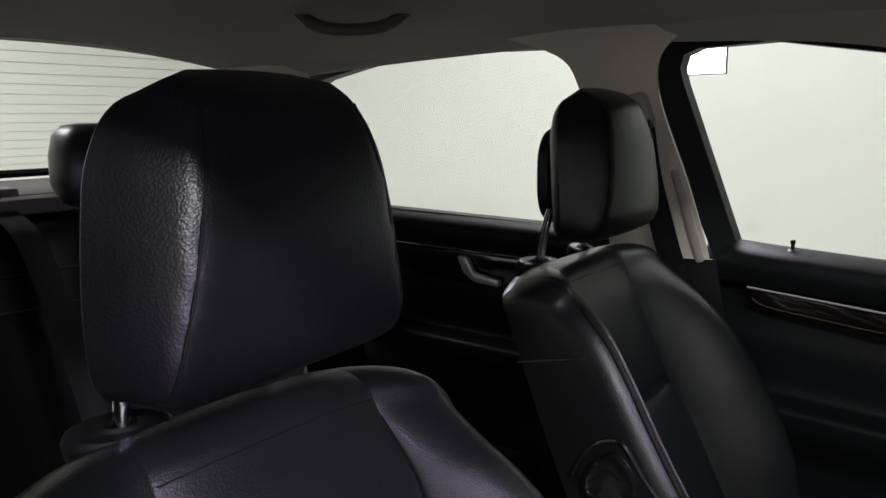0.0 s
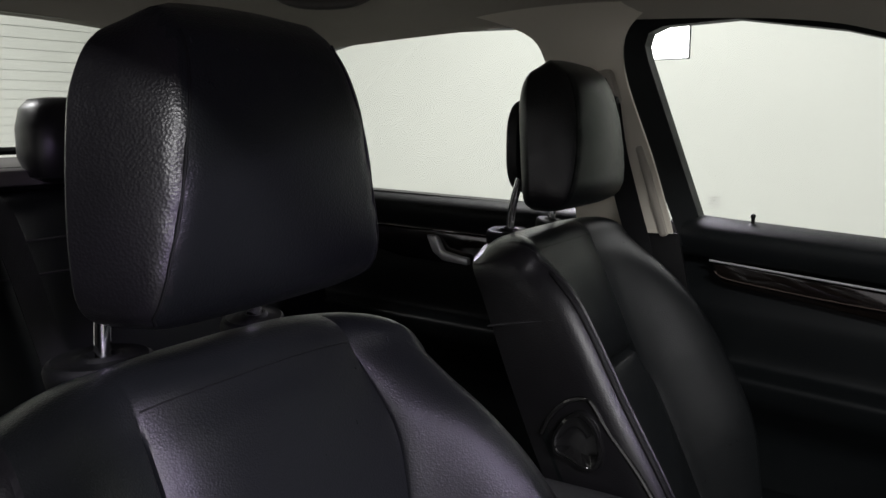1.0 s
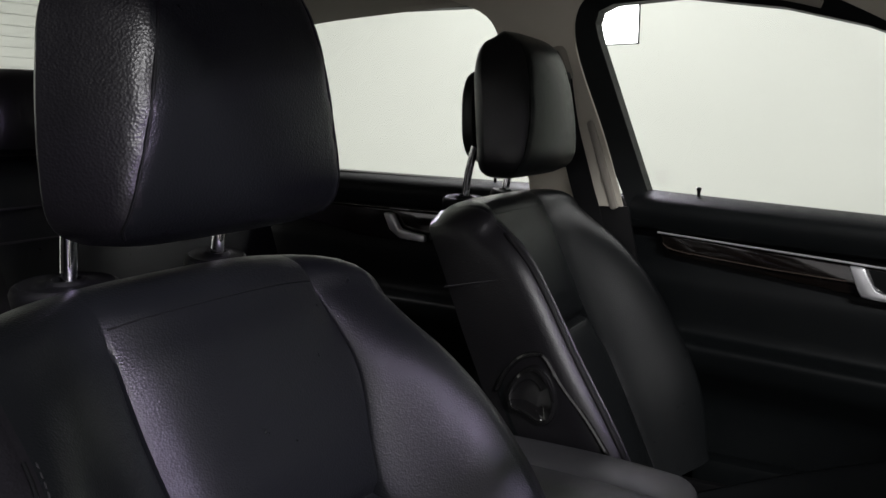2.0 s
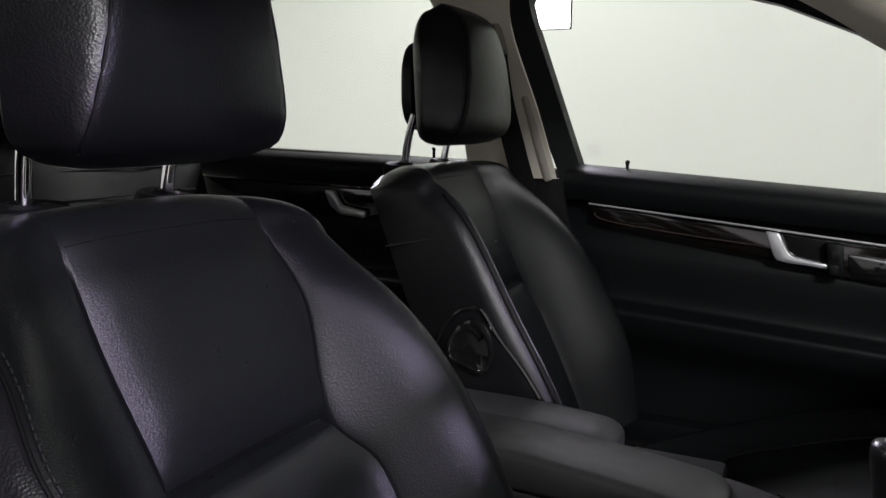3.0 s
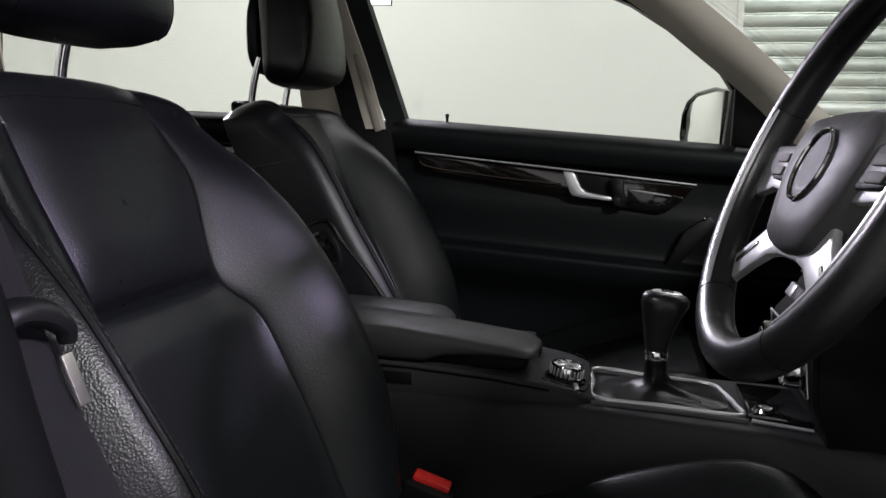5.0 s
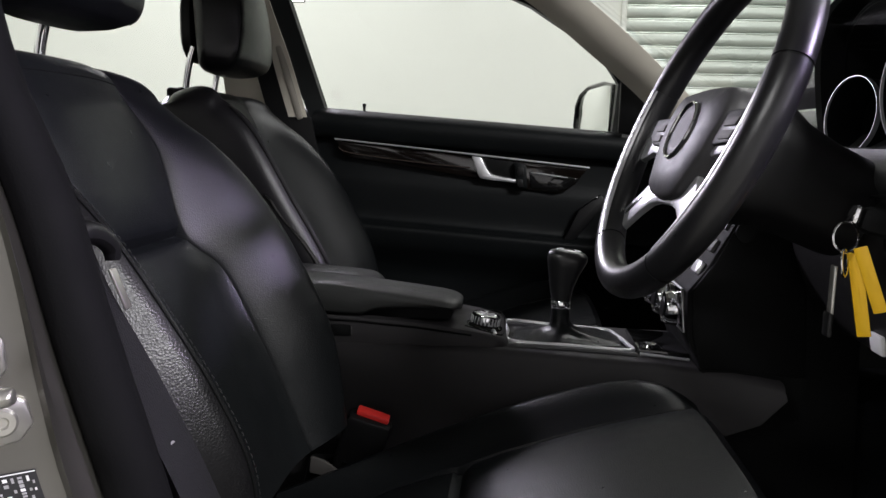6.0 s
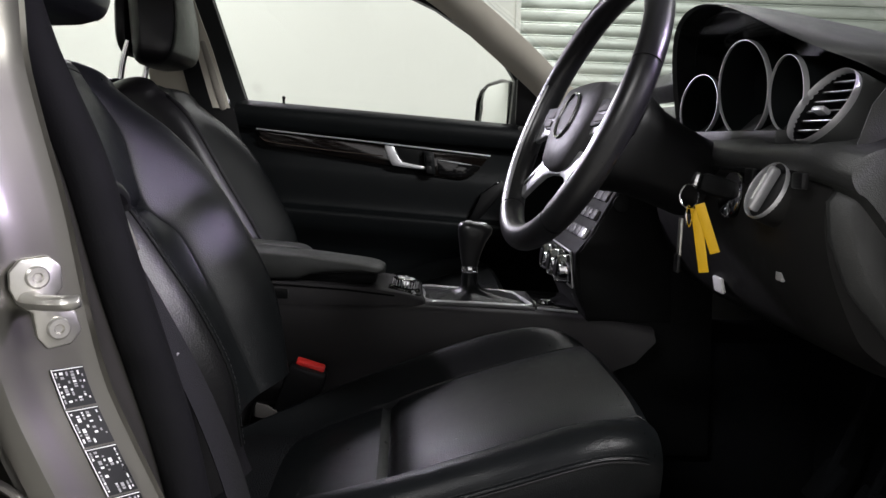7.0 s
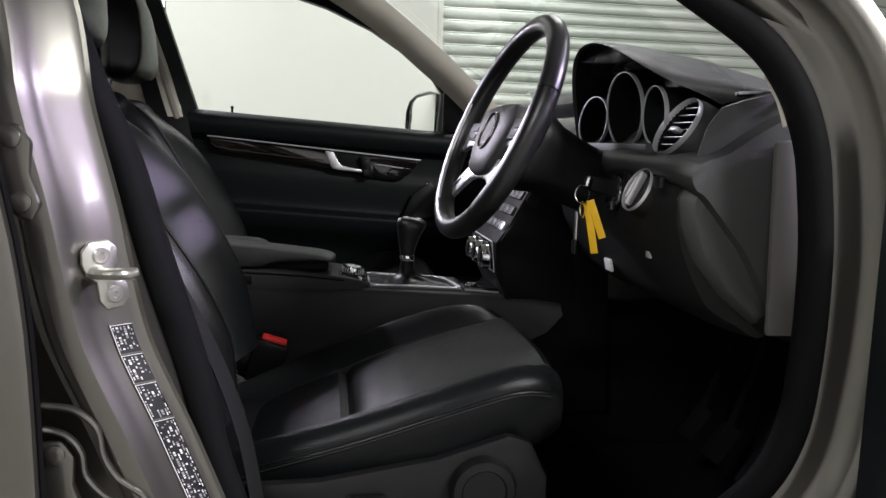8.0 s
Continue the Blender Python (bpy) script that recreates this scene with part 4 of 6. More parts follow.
tg = spline([(0.661, 0.084, 0.858), (0.659, 0.087, 0.869), (0.648, 0.090, 0.874), (0.632, 0.094, 0.870), (0.620, 0.097, 0.860), (0.619, 0.098, 0.850)], 5)
part("tongue", tube(tg, [0.0045 + 0.0055 * math.sin(math.pi * (0.1 + 0.8 * i / (len(tg) - 1))) for i in range(len(tg))], 10, flat=0.8), HARD, db, "black belt tongue grip")
part("tongue_plate", rbox((0.621, 0.104, 0.829), (0.010, 0.002, 0.032), 0.0008, pose(0, 0, 0, 22, 0, 0)), STEEL, db, "steel tongue plate")
part("stop_button", lathe([(0.005, 0), (0.005, 0.003), (0.003, 0.005)], facing((0.645, 0.148, 0.72), (0.2, 1, 0.3)), 12), GREY, db)
part("anchor", rbox((0.66, 0.215, 0.43), (0.02, 0.06, 0.07), 0.01), HARD, db)

# ---- rear bench ----
rb = thing("rear_bench", (0, -0.85, 0.31), "black leather rear bench seat", "rear seat")


def bench_row(x):
    e = min(1.0, (0.66 - abs(x)) / 0.05)
    bump = 0.018 * math.cos((x % 0.44 - 0.22) / 0.22 * math.pi / 2)
    return [Vector((x, y + bump * k, z)) for y, z, k in ((-0.44, 0.40, 0), (-0.40, 0.48, 0.2), (-0.42, 0.535, 0.4), (-0.55, 0.545, 1), (-0.72, 0.52, 1), (-0.82, 0.53, 1), (-0.86, 0.60, 1), (-0.90, 0.74, 1), (-0.955, 0.92, 1), (-0.975, 1.00, 0.8), (-0.99, 1.04, 0.4), (-1.02, 1.058, 0), (-1.07, 1.06, 0), (-1.10, 1.05, 0), (-1.10, 0.40, 0))]


part("bench", loft([[Vector((p.x, p.y, p.z)) for p in spline([tuple(q) for q in bench_row(-0.64 + 1.28 * i / 48)], 3)] for i in range(49)], True), LEATHER_FINE, rb)
for z in (0.93, 0.985):
    part("seam", tube([(x, -0.952 - (z - 0.93) * 0.4 + 0.016, z) for x in (-0.6, -0.2, 0.2, 0.6)], 0.0022, 6), STITCH, rb)
for hxx in (0.34, -0.145):
    rh = []
    for z, hw, f, b in ((1.075, 0.09, -1.00, -1.06), (1.085, 0.115, -0.985, -1.08), (1.12, 0.125, -0.975, -1.095), (1.17, 0.122, -0.98, -1.10), (1.205, 0.11, -0.995, -1.10), (1.222, 0.09, -1.015, -1.095), (1.226, 0.06, -1.03, -1.085)):
        rh.append([Vector((hxx + hw * math.copysign(abs(math.cos(a)) ** 0.6, math.cos(a)), (f + b) / 2 + (f - b) / 2 * math.copysign(abs(math.sin(a)) ** 0.6, math.sin(a)), z)) for a in (2 * math.pi * q / 40 for q in range(40))])
    part("rear_headrest", loft(rh), LEATHER, rb, "black leather rear headrest")

rbelt = thing("rear_seat_belt", (0.06, -1.0, 1.05), "black centre seat belt lying over the rear bench", "seat belt")
part("webbing", loft([[Vector((x - 0.024, y, z)), Vector((x + 0.024, y, z)), Vector((x + 0.024, y + 0.0018, z + 0.0008)), Vector((x - 0.024, y + 0.0018, z + 0.0008))] for x, y, z in spline([(0.075, -1.112, 1.112), (0.076, -1.05, 1.082), (0.075, -1.00, 1.064), (0.070, -0.962, 1.030), (0.060, -0.928, 0.945), (0.052, -0.902, 0.865), (0.044, -0.876, 0.78), (0.038, -0.852, 0.70), (0.03, -0.80, 0.59)], 5)]), WEB, rbelt)

# ---- centre console ----
con = thing("centre_console", (-0.035, 0.35, 0.31), "black centre console between the front seats", "centre console")
CX = -0.035
cs = []
for y, zt, hw, zb in ((-0.12, 0.635, 0.090, 0.40), (0.05, 0.644, 0.094, 0.42), (0.15, 0.647, 0.096, 0.44), (0.38, 0.648, 0.098, 0.50), (0.60, 0.640, 0.108, 0.535), (0.69, 0.635, 0.124, 0.552), (0.735, 0.630, 0.136, 0.575), (0.765, 0.626, 0.142, 0.612)):
    cs.append([Vector((CX + a, y, z)) for a, z in ((-hw - 0.006, zb - 0.004), (-hw - 0.004, (zb + zt - 0.012) / 2), (-hw - 0.001, zt - 0.010), (-hw + 0.003, zt - 0.003), (-hw + 0.010, zt), (hw - 0.010, zt), (hw - 0.003, zt - 0.003), (hw + 0.001, zt - 0.010), (hw + 0.006, (zb + zt - 0.012) / 2), (hw + 0.010, zb - 0.004))])
part("tunnel", loft(cs), CONSIDE, con)
part("tunnel_carpet", rbox((CX, 0.48, 0.45), (0.19, 1.22, 0.30), 0.03), CARPET, con)
# box under the armrest, falling away to the dial's panel
bx = []
for y, w, zt in ((-0.11, 0.084, 0.688), (0.10, 0.088, 0.688), (0.20, 0.089, 0.684), (0.30, 0.089, 0.677), (0.345, 0.088, 0.670), (0.372, 0.086, 0.664), (0.386, 0.080, 0.659), (0.393, 0.070, 0.653)):
    bx.append([Vector((CX + a, y, z)) for a, z in ((-w, 0.645), (-w, zt - 0.007), (-w + 0.003, zt - 0.002), (-w + 0.009, zt), (w - 0.009, zt), (w - 0.003, zt - 0.002), (w, zt - 0.007), (w, 0.645))])
part("storage_box", loft(bx), CONSIDE, con, "black storage box with a sloping control panel")
part("box_groove", tube([(CX + 0.0885, 0.06, 0.6805), (CX + 0.0895, 0.16, 0.679), (CX + 0.090, 0.26, 0.673), (CX + 0.0885, 0.34, 0.664)], 0.0016, 6), RUBBER, con)
part("slot", rbox((CX + 0.0885, 0.135, 0.664), (0.003, 0.058, 0.017), 0.0015), STACK, con, "small recessed catch")
part("slot_edge", rbox((CX + 0.0905, 0.1655, 0.664), (0.0015, 0.0012, 0.013), 0.0005), HUB, con)


def lid_half(x0, x1, y1, lift, name):
    """One half of the split armrest lid, with a lip that thins towards its front."""
    n, rr = 22, []
    for i in range(n + 1):
        y = -0.11 + (y1 + 0.11) * (1 - (1 - i / n) ** 1.6)
        q = (y1 - y)
        tip = math.sqrt(max(0.0, 1 - max(0.0, 1 - q / 0.030) ** 2))
        zt = lift + along(y, [(-0.11, 0.734), (0.05, 0.735), (0.12, 0.732), (0.20, 0.725), (0.28, 0.716), (0.33, 0.709)])
        zb = along(y, [(-0.11, 0.691), (0.178, 0.689), (0.200, 0.697), (0.25, 0.700), (0.33, 0.699)])
        e = 0.5 * (x1 - x0) * (1 - tip) * 0.55
        zt = zb + 0.004 + (zt - zb - 0.004) * (0.55 + 0.45 * tip)
        a, b = x0 + e, x1 - e
        rr.append([Vector((x, y, z)) for x, z in ((a + 0.004, zb), (a + 0.001, zb + 0.005), (a, zt - 0.008), (a + 0.002, zt - 0.003), (a + 0.008, zt - 0.0005), (a * 0.6 + b * 0.4, zt + 0.0012), (a * 0.3 + b * 0.7, zt + 0.0008), (b - 0.010, zt - 0.001), (b - 0.003, zt - 0.004), (b, zt - 0.009), (b - 0.001, zb + 0.005), (b - 0.004, zb))])
    return part(name, loft(rr), LIDSKIN, con, "black leather armrest lid", 60)


lid_half(CX - 0.014, CX + 0.092, 0.324, 0.0, "armrest_lid")
lid_half(CX - 0.092, CX - 0.008, 0.190, -0.002, "armrest_lid")
part("lid_tray", rbox((CX, 0.235, 0.690), (0.150, 0.15, 0.018), 0.006), STACK, con)
m = pose(0.004, 0.357, 0.667, -9, 0, 0)
part("dial_surround", lathe([(0.027, 0), (0.027, 0.002), (0.0245, 0.0035), (0.022, 0.002)], m, 36), GLOSS, con)
dial = part("control_dial", lathe([(0.0205, 0.002), (0.0215, 0.004), (0.0215, 0.0165), (0.0195, 0.0195), (0.0165, 0.020), (0.016, 0.0185), (0.002, 0.0185)], m, 40), CHROME, con, "knurled chrome control dial")
for i in range(24):
    a = 2 * math.pi * i / 24
    part("knurl", rbox((0, 0, 0), (0.0012, 0.0022, 0.011), 0.0004, m @ Matrix.Rotation(a, 4, "Z") @ Matrix.Translation((0.0215, 0, 0.0105))), ALU, dial)
for i in range(8):
    part("cap_facet", rbox((0, 0, 0), (0.012, 0.0035, 0.0012), 0.0005, m @ Matrix.Rotation(2 * math.pi * i / 8, 4, "Z") @ Matrix.Translation((0.009, 0, 0.0190)) @ Matrix.Rotation(radians(10 * (-1) ** i), 4, "X")), ALU, dial)
for bx_, by_ in ((0.034, 0.372), (-0.052, 0.360), (-0.066, 0.372)):
    part("panel_button", rbox((bx_, by_, 0.6655), (0.022, 0.0065, 0.005), 0.002, pose(0, 0, 0, -12, 0, 8)), ALU if bx_ > 0 else HUB, con)
part("panel_rim", tube(spline([(CX + 0.080, 0.33, 0.6765), (CX + 0.079, 0.365, 0.668), (CX + 0.070, 0.384, 0.662), (CX + 0.0, 0.388, 0.661), (CX - 0.070, 0.384, 0.662), (CX - 0.079, 0.365, 0.668)], 5), 0.0011, 6), GLOSS, con)
gp = spline([(CX - 0.063, 0.394, 0.653), (CX - 0.058, 0.470, 0.650), (CX - 0.052, 0.545, 0.647), (CX - 0.020, 0.560, 0.6465), (CX + 0.030, 0.570, 0.646), (CX + 0.064, 0.568, 0.645), (CX + 0.062, 0.480, 0.648), (CX + 0.060, 0.398, 0.651), (CX + 0.0, 0.392, 0.653)], 5, True)
part("gate_frame", tube(gp, 0.0032, 8, True, up=(0, 0, 1), flat=1.1), ALU, con, "satin chrome frame round the gear lever")
part("gate_plate", tube(spline([(CX + 0.074, 0.392, 0.648), (CX + 0.074, 0.480, 0.646), (CX + 0.076, 0.578, 0.642)], 4), 0.0045, 8), HUB, con)
# gear boot: a slack leather skirt inside the frame, drawn up round the lever
KX = -0.030
bt = []
for k, (z, r, cy) in enumerate(((0.6475, 1.0, 0.482), (0.6500, 0.90, 0.482), (0.6515, 0.74, 0.480), (0.6555, 0.55, 0.477), (0.6620, 0.37, 0.474), (0.6720, 0.275, 0.472), (0.6840, 0.245, 0.471), (0.6930, 0.235, 0.471))):
    ring = []
    for i in range(56):
        a = 2 * math.pi * i / 56
        fold = 1 + 0.055 * math.sin(7 * a + 0.6 * k) * (1 - abs(k - 3.5) / 4.5)
        ring.append(Vector((KX + 0.057 * r * fold * math.copysign(abs(math.cos(a)) ** (0.55 if r > 0.6 else 0.9), math.cos(a)), cy + 0.080 * min(1, r * (0.82 + 0.18 * r)) * fold * math.copysign(abs(math.sin(a)) ** (0.55 if r > 0.6 else 0.9), math.sin(a)) * (1 if r > 0.4 else 0.75), z + 0.0018 * math.sin(5 * a + k) * (1 if 0 < k < 5 else 0))))
    bt.append(ring)
part("gear_boot", loft(bt), LEATHER_FINE, con, "slack black leather gear boot", 80)
part("gear_stem", lathe([(0.0150, 0), (0.0142, 0.03), (0.0135, 0.045)], pose(KX, 0.471, 0.655), 24), SOFT, con)
part("gear_collar", lathe([(0.0138, 0), (0.0148, 0.002), (0.0148, 0.011), (0.0136, 0.013)], pose(KX, 0.471, 0.692), 28), CHROME, con, "chrome gear lever collar")
kn = []
for z, rx, ry, dy in ((0.704, 0.0135, 0.0140, 0), (0.716, 0.0150, 0.0165, 0), (0.730, 0.0165, 0.0195, 0.001), (0.744, 0.0190, 0.0230, 0.003), (0.756, 0.0215, 0.0270, 0.005), (0.766, 0.0230, 0.0300, 0.007), (0.773, 0.0225, 0.0300, 0.008), (0.778, 0.0195, 0.0265, 0.008), (0.7805, 0.0140, 0.0200, 0.008)):
    kn.append([Vector((KX + rx * math.copysign(abs(math.cos(a)) ** 0.85, math.cos(a)), 0.471 + dy + ry * math.copysign(abs(math.sin(a)) ** 0.85, math.sin(a)), z - 0.10 * (ry * math.sin(a)) * smooth01((z - 0.74) / 0.03))) for a in (2 * math.pi * i / 40 for i in range(40))])
knob = part("gear_knob", loft(kn), RIMLEATHER, con, "black leather gear knob")
km_ = pose(KX, 0.480, 0.7795, -6, 0, 0)
part("knob_inlay", loft([[km_ @ Vector((0.0135 * k * math.cos(a), 0.0195 * k * math.sin(a), h)) for a in (2 * math.pi * q / 30 for q in range(30))] for k, h in ((1.0, 0), (1.0, 0.0016), (0.9, 0.0026), (0.2, 0.003))]), ALU, knob, "satin gear pattern cap")
for i in (-1, 0, 1):
    part("pattern_bar", rbox((0, 0, 0), (0.0011, 0.016, 0.0008), 0, km_ @ Matrix.Translation((i * 0.0055, 0, 0.0031))), HARD, knob)
part("pattern_bar", rbox((0, 0, 0), (0.012, 0.0011, 0.0008), 0, km_ @ Matrix.Translation((0, 0, 0.0031))), HARD, knob)
part("ashtray_lid", rbox((CX, 0.618, 0.6425), (0.13, 0.075, 0.010), 0.004, pose(0, 0, 0, -3, 0, 0)), GLOSS, con)
part("tray_trim", tube([(CX + 0.076, 0.582, 0.6445), (CX + 0.082, 0.650, 0.640)], 0.0022, 6), ALU, con)
part("socket_ring", lathe([(0.011, 0), (0.013, 0.002), (0.011, 0.006), (0.008, 0.004)], pose(CX + 0.052, 0.598, 0.648), 20), CHROME, con)

# ---- dashboard ----
dash = thing("dashboard", (0, 0.9, 0.6), "black moulded dashboard with vents and instruments", "dashboard")
DP = [(0.745, 0.885), (0.728, 0.898), (0.722, 0.915), (0.735, 0.932), (0.770, 0.945), (0.815, 0.975), (0.87, 1.000), (0.96, 1.012), (1.10, 1.000), (1.16, 0.985), (1.16, 0.70), (0.90, 0.70), (0.80, 0.82)]
rows = []
for i in range(41):
    x = -0.66 + 1.31 * i / 40
    e = max(0, (abs(x) - 0.60) / 0.08)
    dip = 0.024 * smooth01((x - 0.455) / 0.04) * smooth01((0.625 - x) / 0.03)  # hollow round the vent
    rows.append([Vector((x, p.y + 0.02 + 0.05 * e * e, p.z - 0.03 * e * e - (dip * smooth01((p.y - 0.728) / 0.03) if p.z > 0.92 else 0))) for p in spline([(0, y, z) for y, z in DP], 4, True)])
part("upper_pad", loft(rows), DASH, dash, "black soft-touch upper dashboard", 60)
LP = [(0.790, 0.893), (0.757, 0.897), (0.740, 0.880), (0.740, 0.845), (0.752, 0.800), (0.776, 0.750), (0.795, 0.725), (0.83, 0.705), (0.88, 0.69), (0.92, 0.80), (0.85, 0.88)]
rows = []
for i in range(31):
    x = 0.145 + 0.470 * i / 30
    e = max(0, (x - 0.54) / 0.10)
    rows.append([Vector((x, p.y + 0.035 * e * e, p.z)) for p in spline([(0, y, z) for y, z in LP], 4, True)])
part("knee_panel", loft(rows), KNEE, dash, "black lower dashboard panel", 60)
rows = []
for i in range(21):
    x = -0.64 + 0.52 * i / 20
    rows.append([Vector((x, p.y + 0.01, p.z)) for p in spline([(0, y, z) for y, z in LP], 4, True)])
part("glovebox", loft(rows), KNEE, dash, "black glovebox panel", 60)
# fuse cover at the dashboard's end: a plate with chamfered edges in a shallow recess
EC = [(0.758, 0.874), (0.765, 0.884), (0.783, 0.9005), (0.825, 0.9345), (0.862, 0.962), (0.876, 0.966), (0.905, 0.956), (0.927, 0.706), (0.873, 0.706), (0.827, 0.741), (0.784, 0.790), (0.763, 0.838)]
ecy, ecz = sum(p[0] for p in EC) / len(EC), sum(p[1] for p in EC) / len(EC)


def cover_ring(x, inset):
    out = []
    for y, z in EC:
        d = math.hypot(y - ecy, z - ecz)
        out.append(Vector((x, y - (y - ecy) / d * inset, z - (z - ecz) / d * inset)))
    return out


part("end_cover", loft([cover_ring(0.604, 0.0), cover_ring(0.619, 0.0), cover_ring(0.6215, 0.0012), cover_ring(0.633, 0.0135), cover_ring(0.635, 0.018), cover_ring(0.6358, 0.040), cover_ring(0.636, 0.070)]), DASH, dash, "grey-black side cover of the dashboard", 50)
uc = [(0.757, 0.9165), (0.770, 0.906), (0.7825, 0.9055), (0.825, 0.9395), (0.862, 0.967), (0.876, 0.972), (0.945, 0.966), (0.945, 1.004), (0.905, 1.011), (0.874, 1.014), (0.825, 1.004), (0.790, 0.992), (0.772, 0.966)]
def cap_ring(x, back, inset):
    cy_, cz_ = 0.86, 0.965
    return [Vector((x, y + (back if y < 0.84 else back * 0.4) - (y - cy_) * inset, z - (z - cz_) * inset)) for y, z in uc]


part("end_cap", loft([cap_ring(0.560, 0.075, 0.0), cap_ring(0.585, 0.056, 0.0), cap_ring(0.607, 0.036, 0.0), cap_ring(0.622, 0.020, 0.0), cap_ring(0.629, 0.012, 0.02), cap_ring(0.632, 0.006, 0.08), cap_ring(0.633, 0.002, 0.25)]), DASH, dash, "soft upper end of the dashboard", 50)
part("panel_gap", tube(spline([(0.626, 0.784, 0.9015), (0.618, 0.768, 0.9005), (0.60, 0.752, 0.9005), (0.52, 0.742, 0.8995), (0.40, 0.7385, 0.8985), (0.20, 0.738, 0.8985)], 5), 0.0024, 6), RUBBER, dash)
part("demist_slot", rbox((0.600, 0.880, 1.0135), (0.012, 0.075, 0.005), 0.002, pose(0, 0, 0, 4, 0, -10)), HARD, dash, "bright-edged demister slot")
for dx in (-0.0075, 0.0075):
    part("demist_edge", rbox((0.600 + dx, 0.880 - dx * 0.17, 1.0150), (0.0022, 0.078, 0.004), 0.001, pose(0, 0, 0, 4, 0, -10)), ALU, dash)

# instrument hood
LIP = [(0.125, 0.775, 0.945), (0.130, 0.764, 1.000), (0.150, 0.752, 1.050), (0.185, 0.742, 1.086), (0.235, 0.736, 1.104), (0.295, 0.734, 1.108), (0.360, 0.736, 1.099), (0.425, 0.744, 1.080), (0.482, 0.758, 1.055), (0.526, 0.782, 1.032), (0.552, 0.815, 1.014), (0.562, 0.840, 1.000)]
CROWN = [(0.10, 0.87, 0.955), (0.105, 0.87, 1.005), (0.125, 0.87, 1.052), (0.165, 0.87, 1.084), (0.220, 0.87, 1.099), (0.290, 0.87, 1.098), (0.360, 0.87, 1.084), (0.430, 0.87, 1.066), (0.500, 0.872, 1.046), (0.560, 0.876, 1.029), (0.610, 0.880, 1.016), (0.640, 0.884, 1.004)]


def hood_row(t, dz=0.0, dy=0.0, shrink=0.0):
    """A line along the hood between its front lip (0) and its crown (1)."""
    out = []
    for p in spline([tuple(Vector(a).lerp(Vector(b), t)) for a, b in zip(LIP, CROWN)], 4):
        c = Vector((0.35, p.y, 0.96))
        q = c + (p - c) * (1 - shrink)
        out.append(Vector((q.x, q.y + dy, q.z + dz)))
    return out


part("instrument_hood", loft([hood_row(0.0, 0, 0.004, 0.030), hood_row(0.0, 0, -0.002, 0.014), hood_row(0.0, 0, 0.001, 0.004), hood_row(0.06, 0.001), hood_row(0.25, 0.003), hood_row(0.6, 0.003), hood_row(1.0), hood_row(1.0, -0.008, 0.05), hood_row(1.0, -0.022, 0.12, 0.02), hood_row(1.0, -0.060, 0.24, 0.05)], False), DASH, dash, "black arched instrument hood", 60)
part("hood_inside", loft([hood_row(0.0, 0, 0.125, 0.15), hood_row(0.0, 0, 0.07, 0.11), hood_row(0.0, 0, 0.022, 0.062), hood_row(0.0, 0, 0.004, 0.030)], False), STACK, dash, "matt black inside of the hood", 60)
part("hood_bead", tube(hood_row(0.0, 0, 0.030, 0.072)[4:], 0.0020, 6), SOFT, dash)
part("cluster_floor", slab([(0.13, 0.750, 0.944), (0.488, 0.762, 0.944), (0.488, 0.88, 0.948), (0.13, 0.88, 0.948)], (0, 0, -0.02), 0.003), DASH, dash)
part("cluster_back", slab([(0.12, 0.846, 0.93), (0.58, 0.846, 0.93), (0.52, 0.866, 1.04), (0.30, 0.866, 1.085), (0.15, 0.866, 1.04)], (0, 0.01, 0), 0.0), HARD, dash)
for gx, gy, gz, gr, gt, gv in ((0.2068, 0.777, 0.9807, 0.0455, 0.247, 0.079), (0.351, 0.7794, 0.9967, 0.0610, 0.11, -0.08), (0.4556, 0.787, 0.9863, 0.0433, 0.0, -0.03)):
    gm = facing((gx, gy, gz), (gt, -1.0, gv))
    ga = part("gauge", lathe([(gr * 0.97, 0.0), (gr * 0.95, -0.03), (gr * 0.94, -0.047), (0.002, -0.047)], gm, 48, False), SOFT, dash, "dark round instrument dial")
    part("gauge_ring", lathe([(gr * 0.975, -0.002), (gr * 0.980, 0.003), (gr * 0.995, 0.003), (gr, 0.0), (gr * 0.99, -0.004)], gm, 56, False), ALU, ga, "silver instrument ring")
    part("needle", rbox(gm @ Vector((0, -gr * 0.3, -0.044)), (0.002, 0.002, gr * 0.5), 0.0005, pose(0, 0, 0, 0, 35, 0)), RED, ga)
part("info_panel", rbox((0.112, 0.792, 0.990), (0.05, 0.006, 0.035), 0.002, pose(0, 0, 0, -10, 0, 12)), GREY, dash)
part("info_bar", rbox((0.118, 0.788, 0.984), (0.026, 0.002, 0.004), 0.0005, pose(0, 0, 0, -10, 0, 12)), RED, dash)
part("centre_display_lid", slab([(-0.16, 0.775, 1.022), (0.09, 0.775, 1.022), (0.10, 0.83, 1.056), (-0.17, 0.83, 1.056)], (0, 0.02, -0.03), 0.008), DASH, dash, "lid over the centre display")


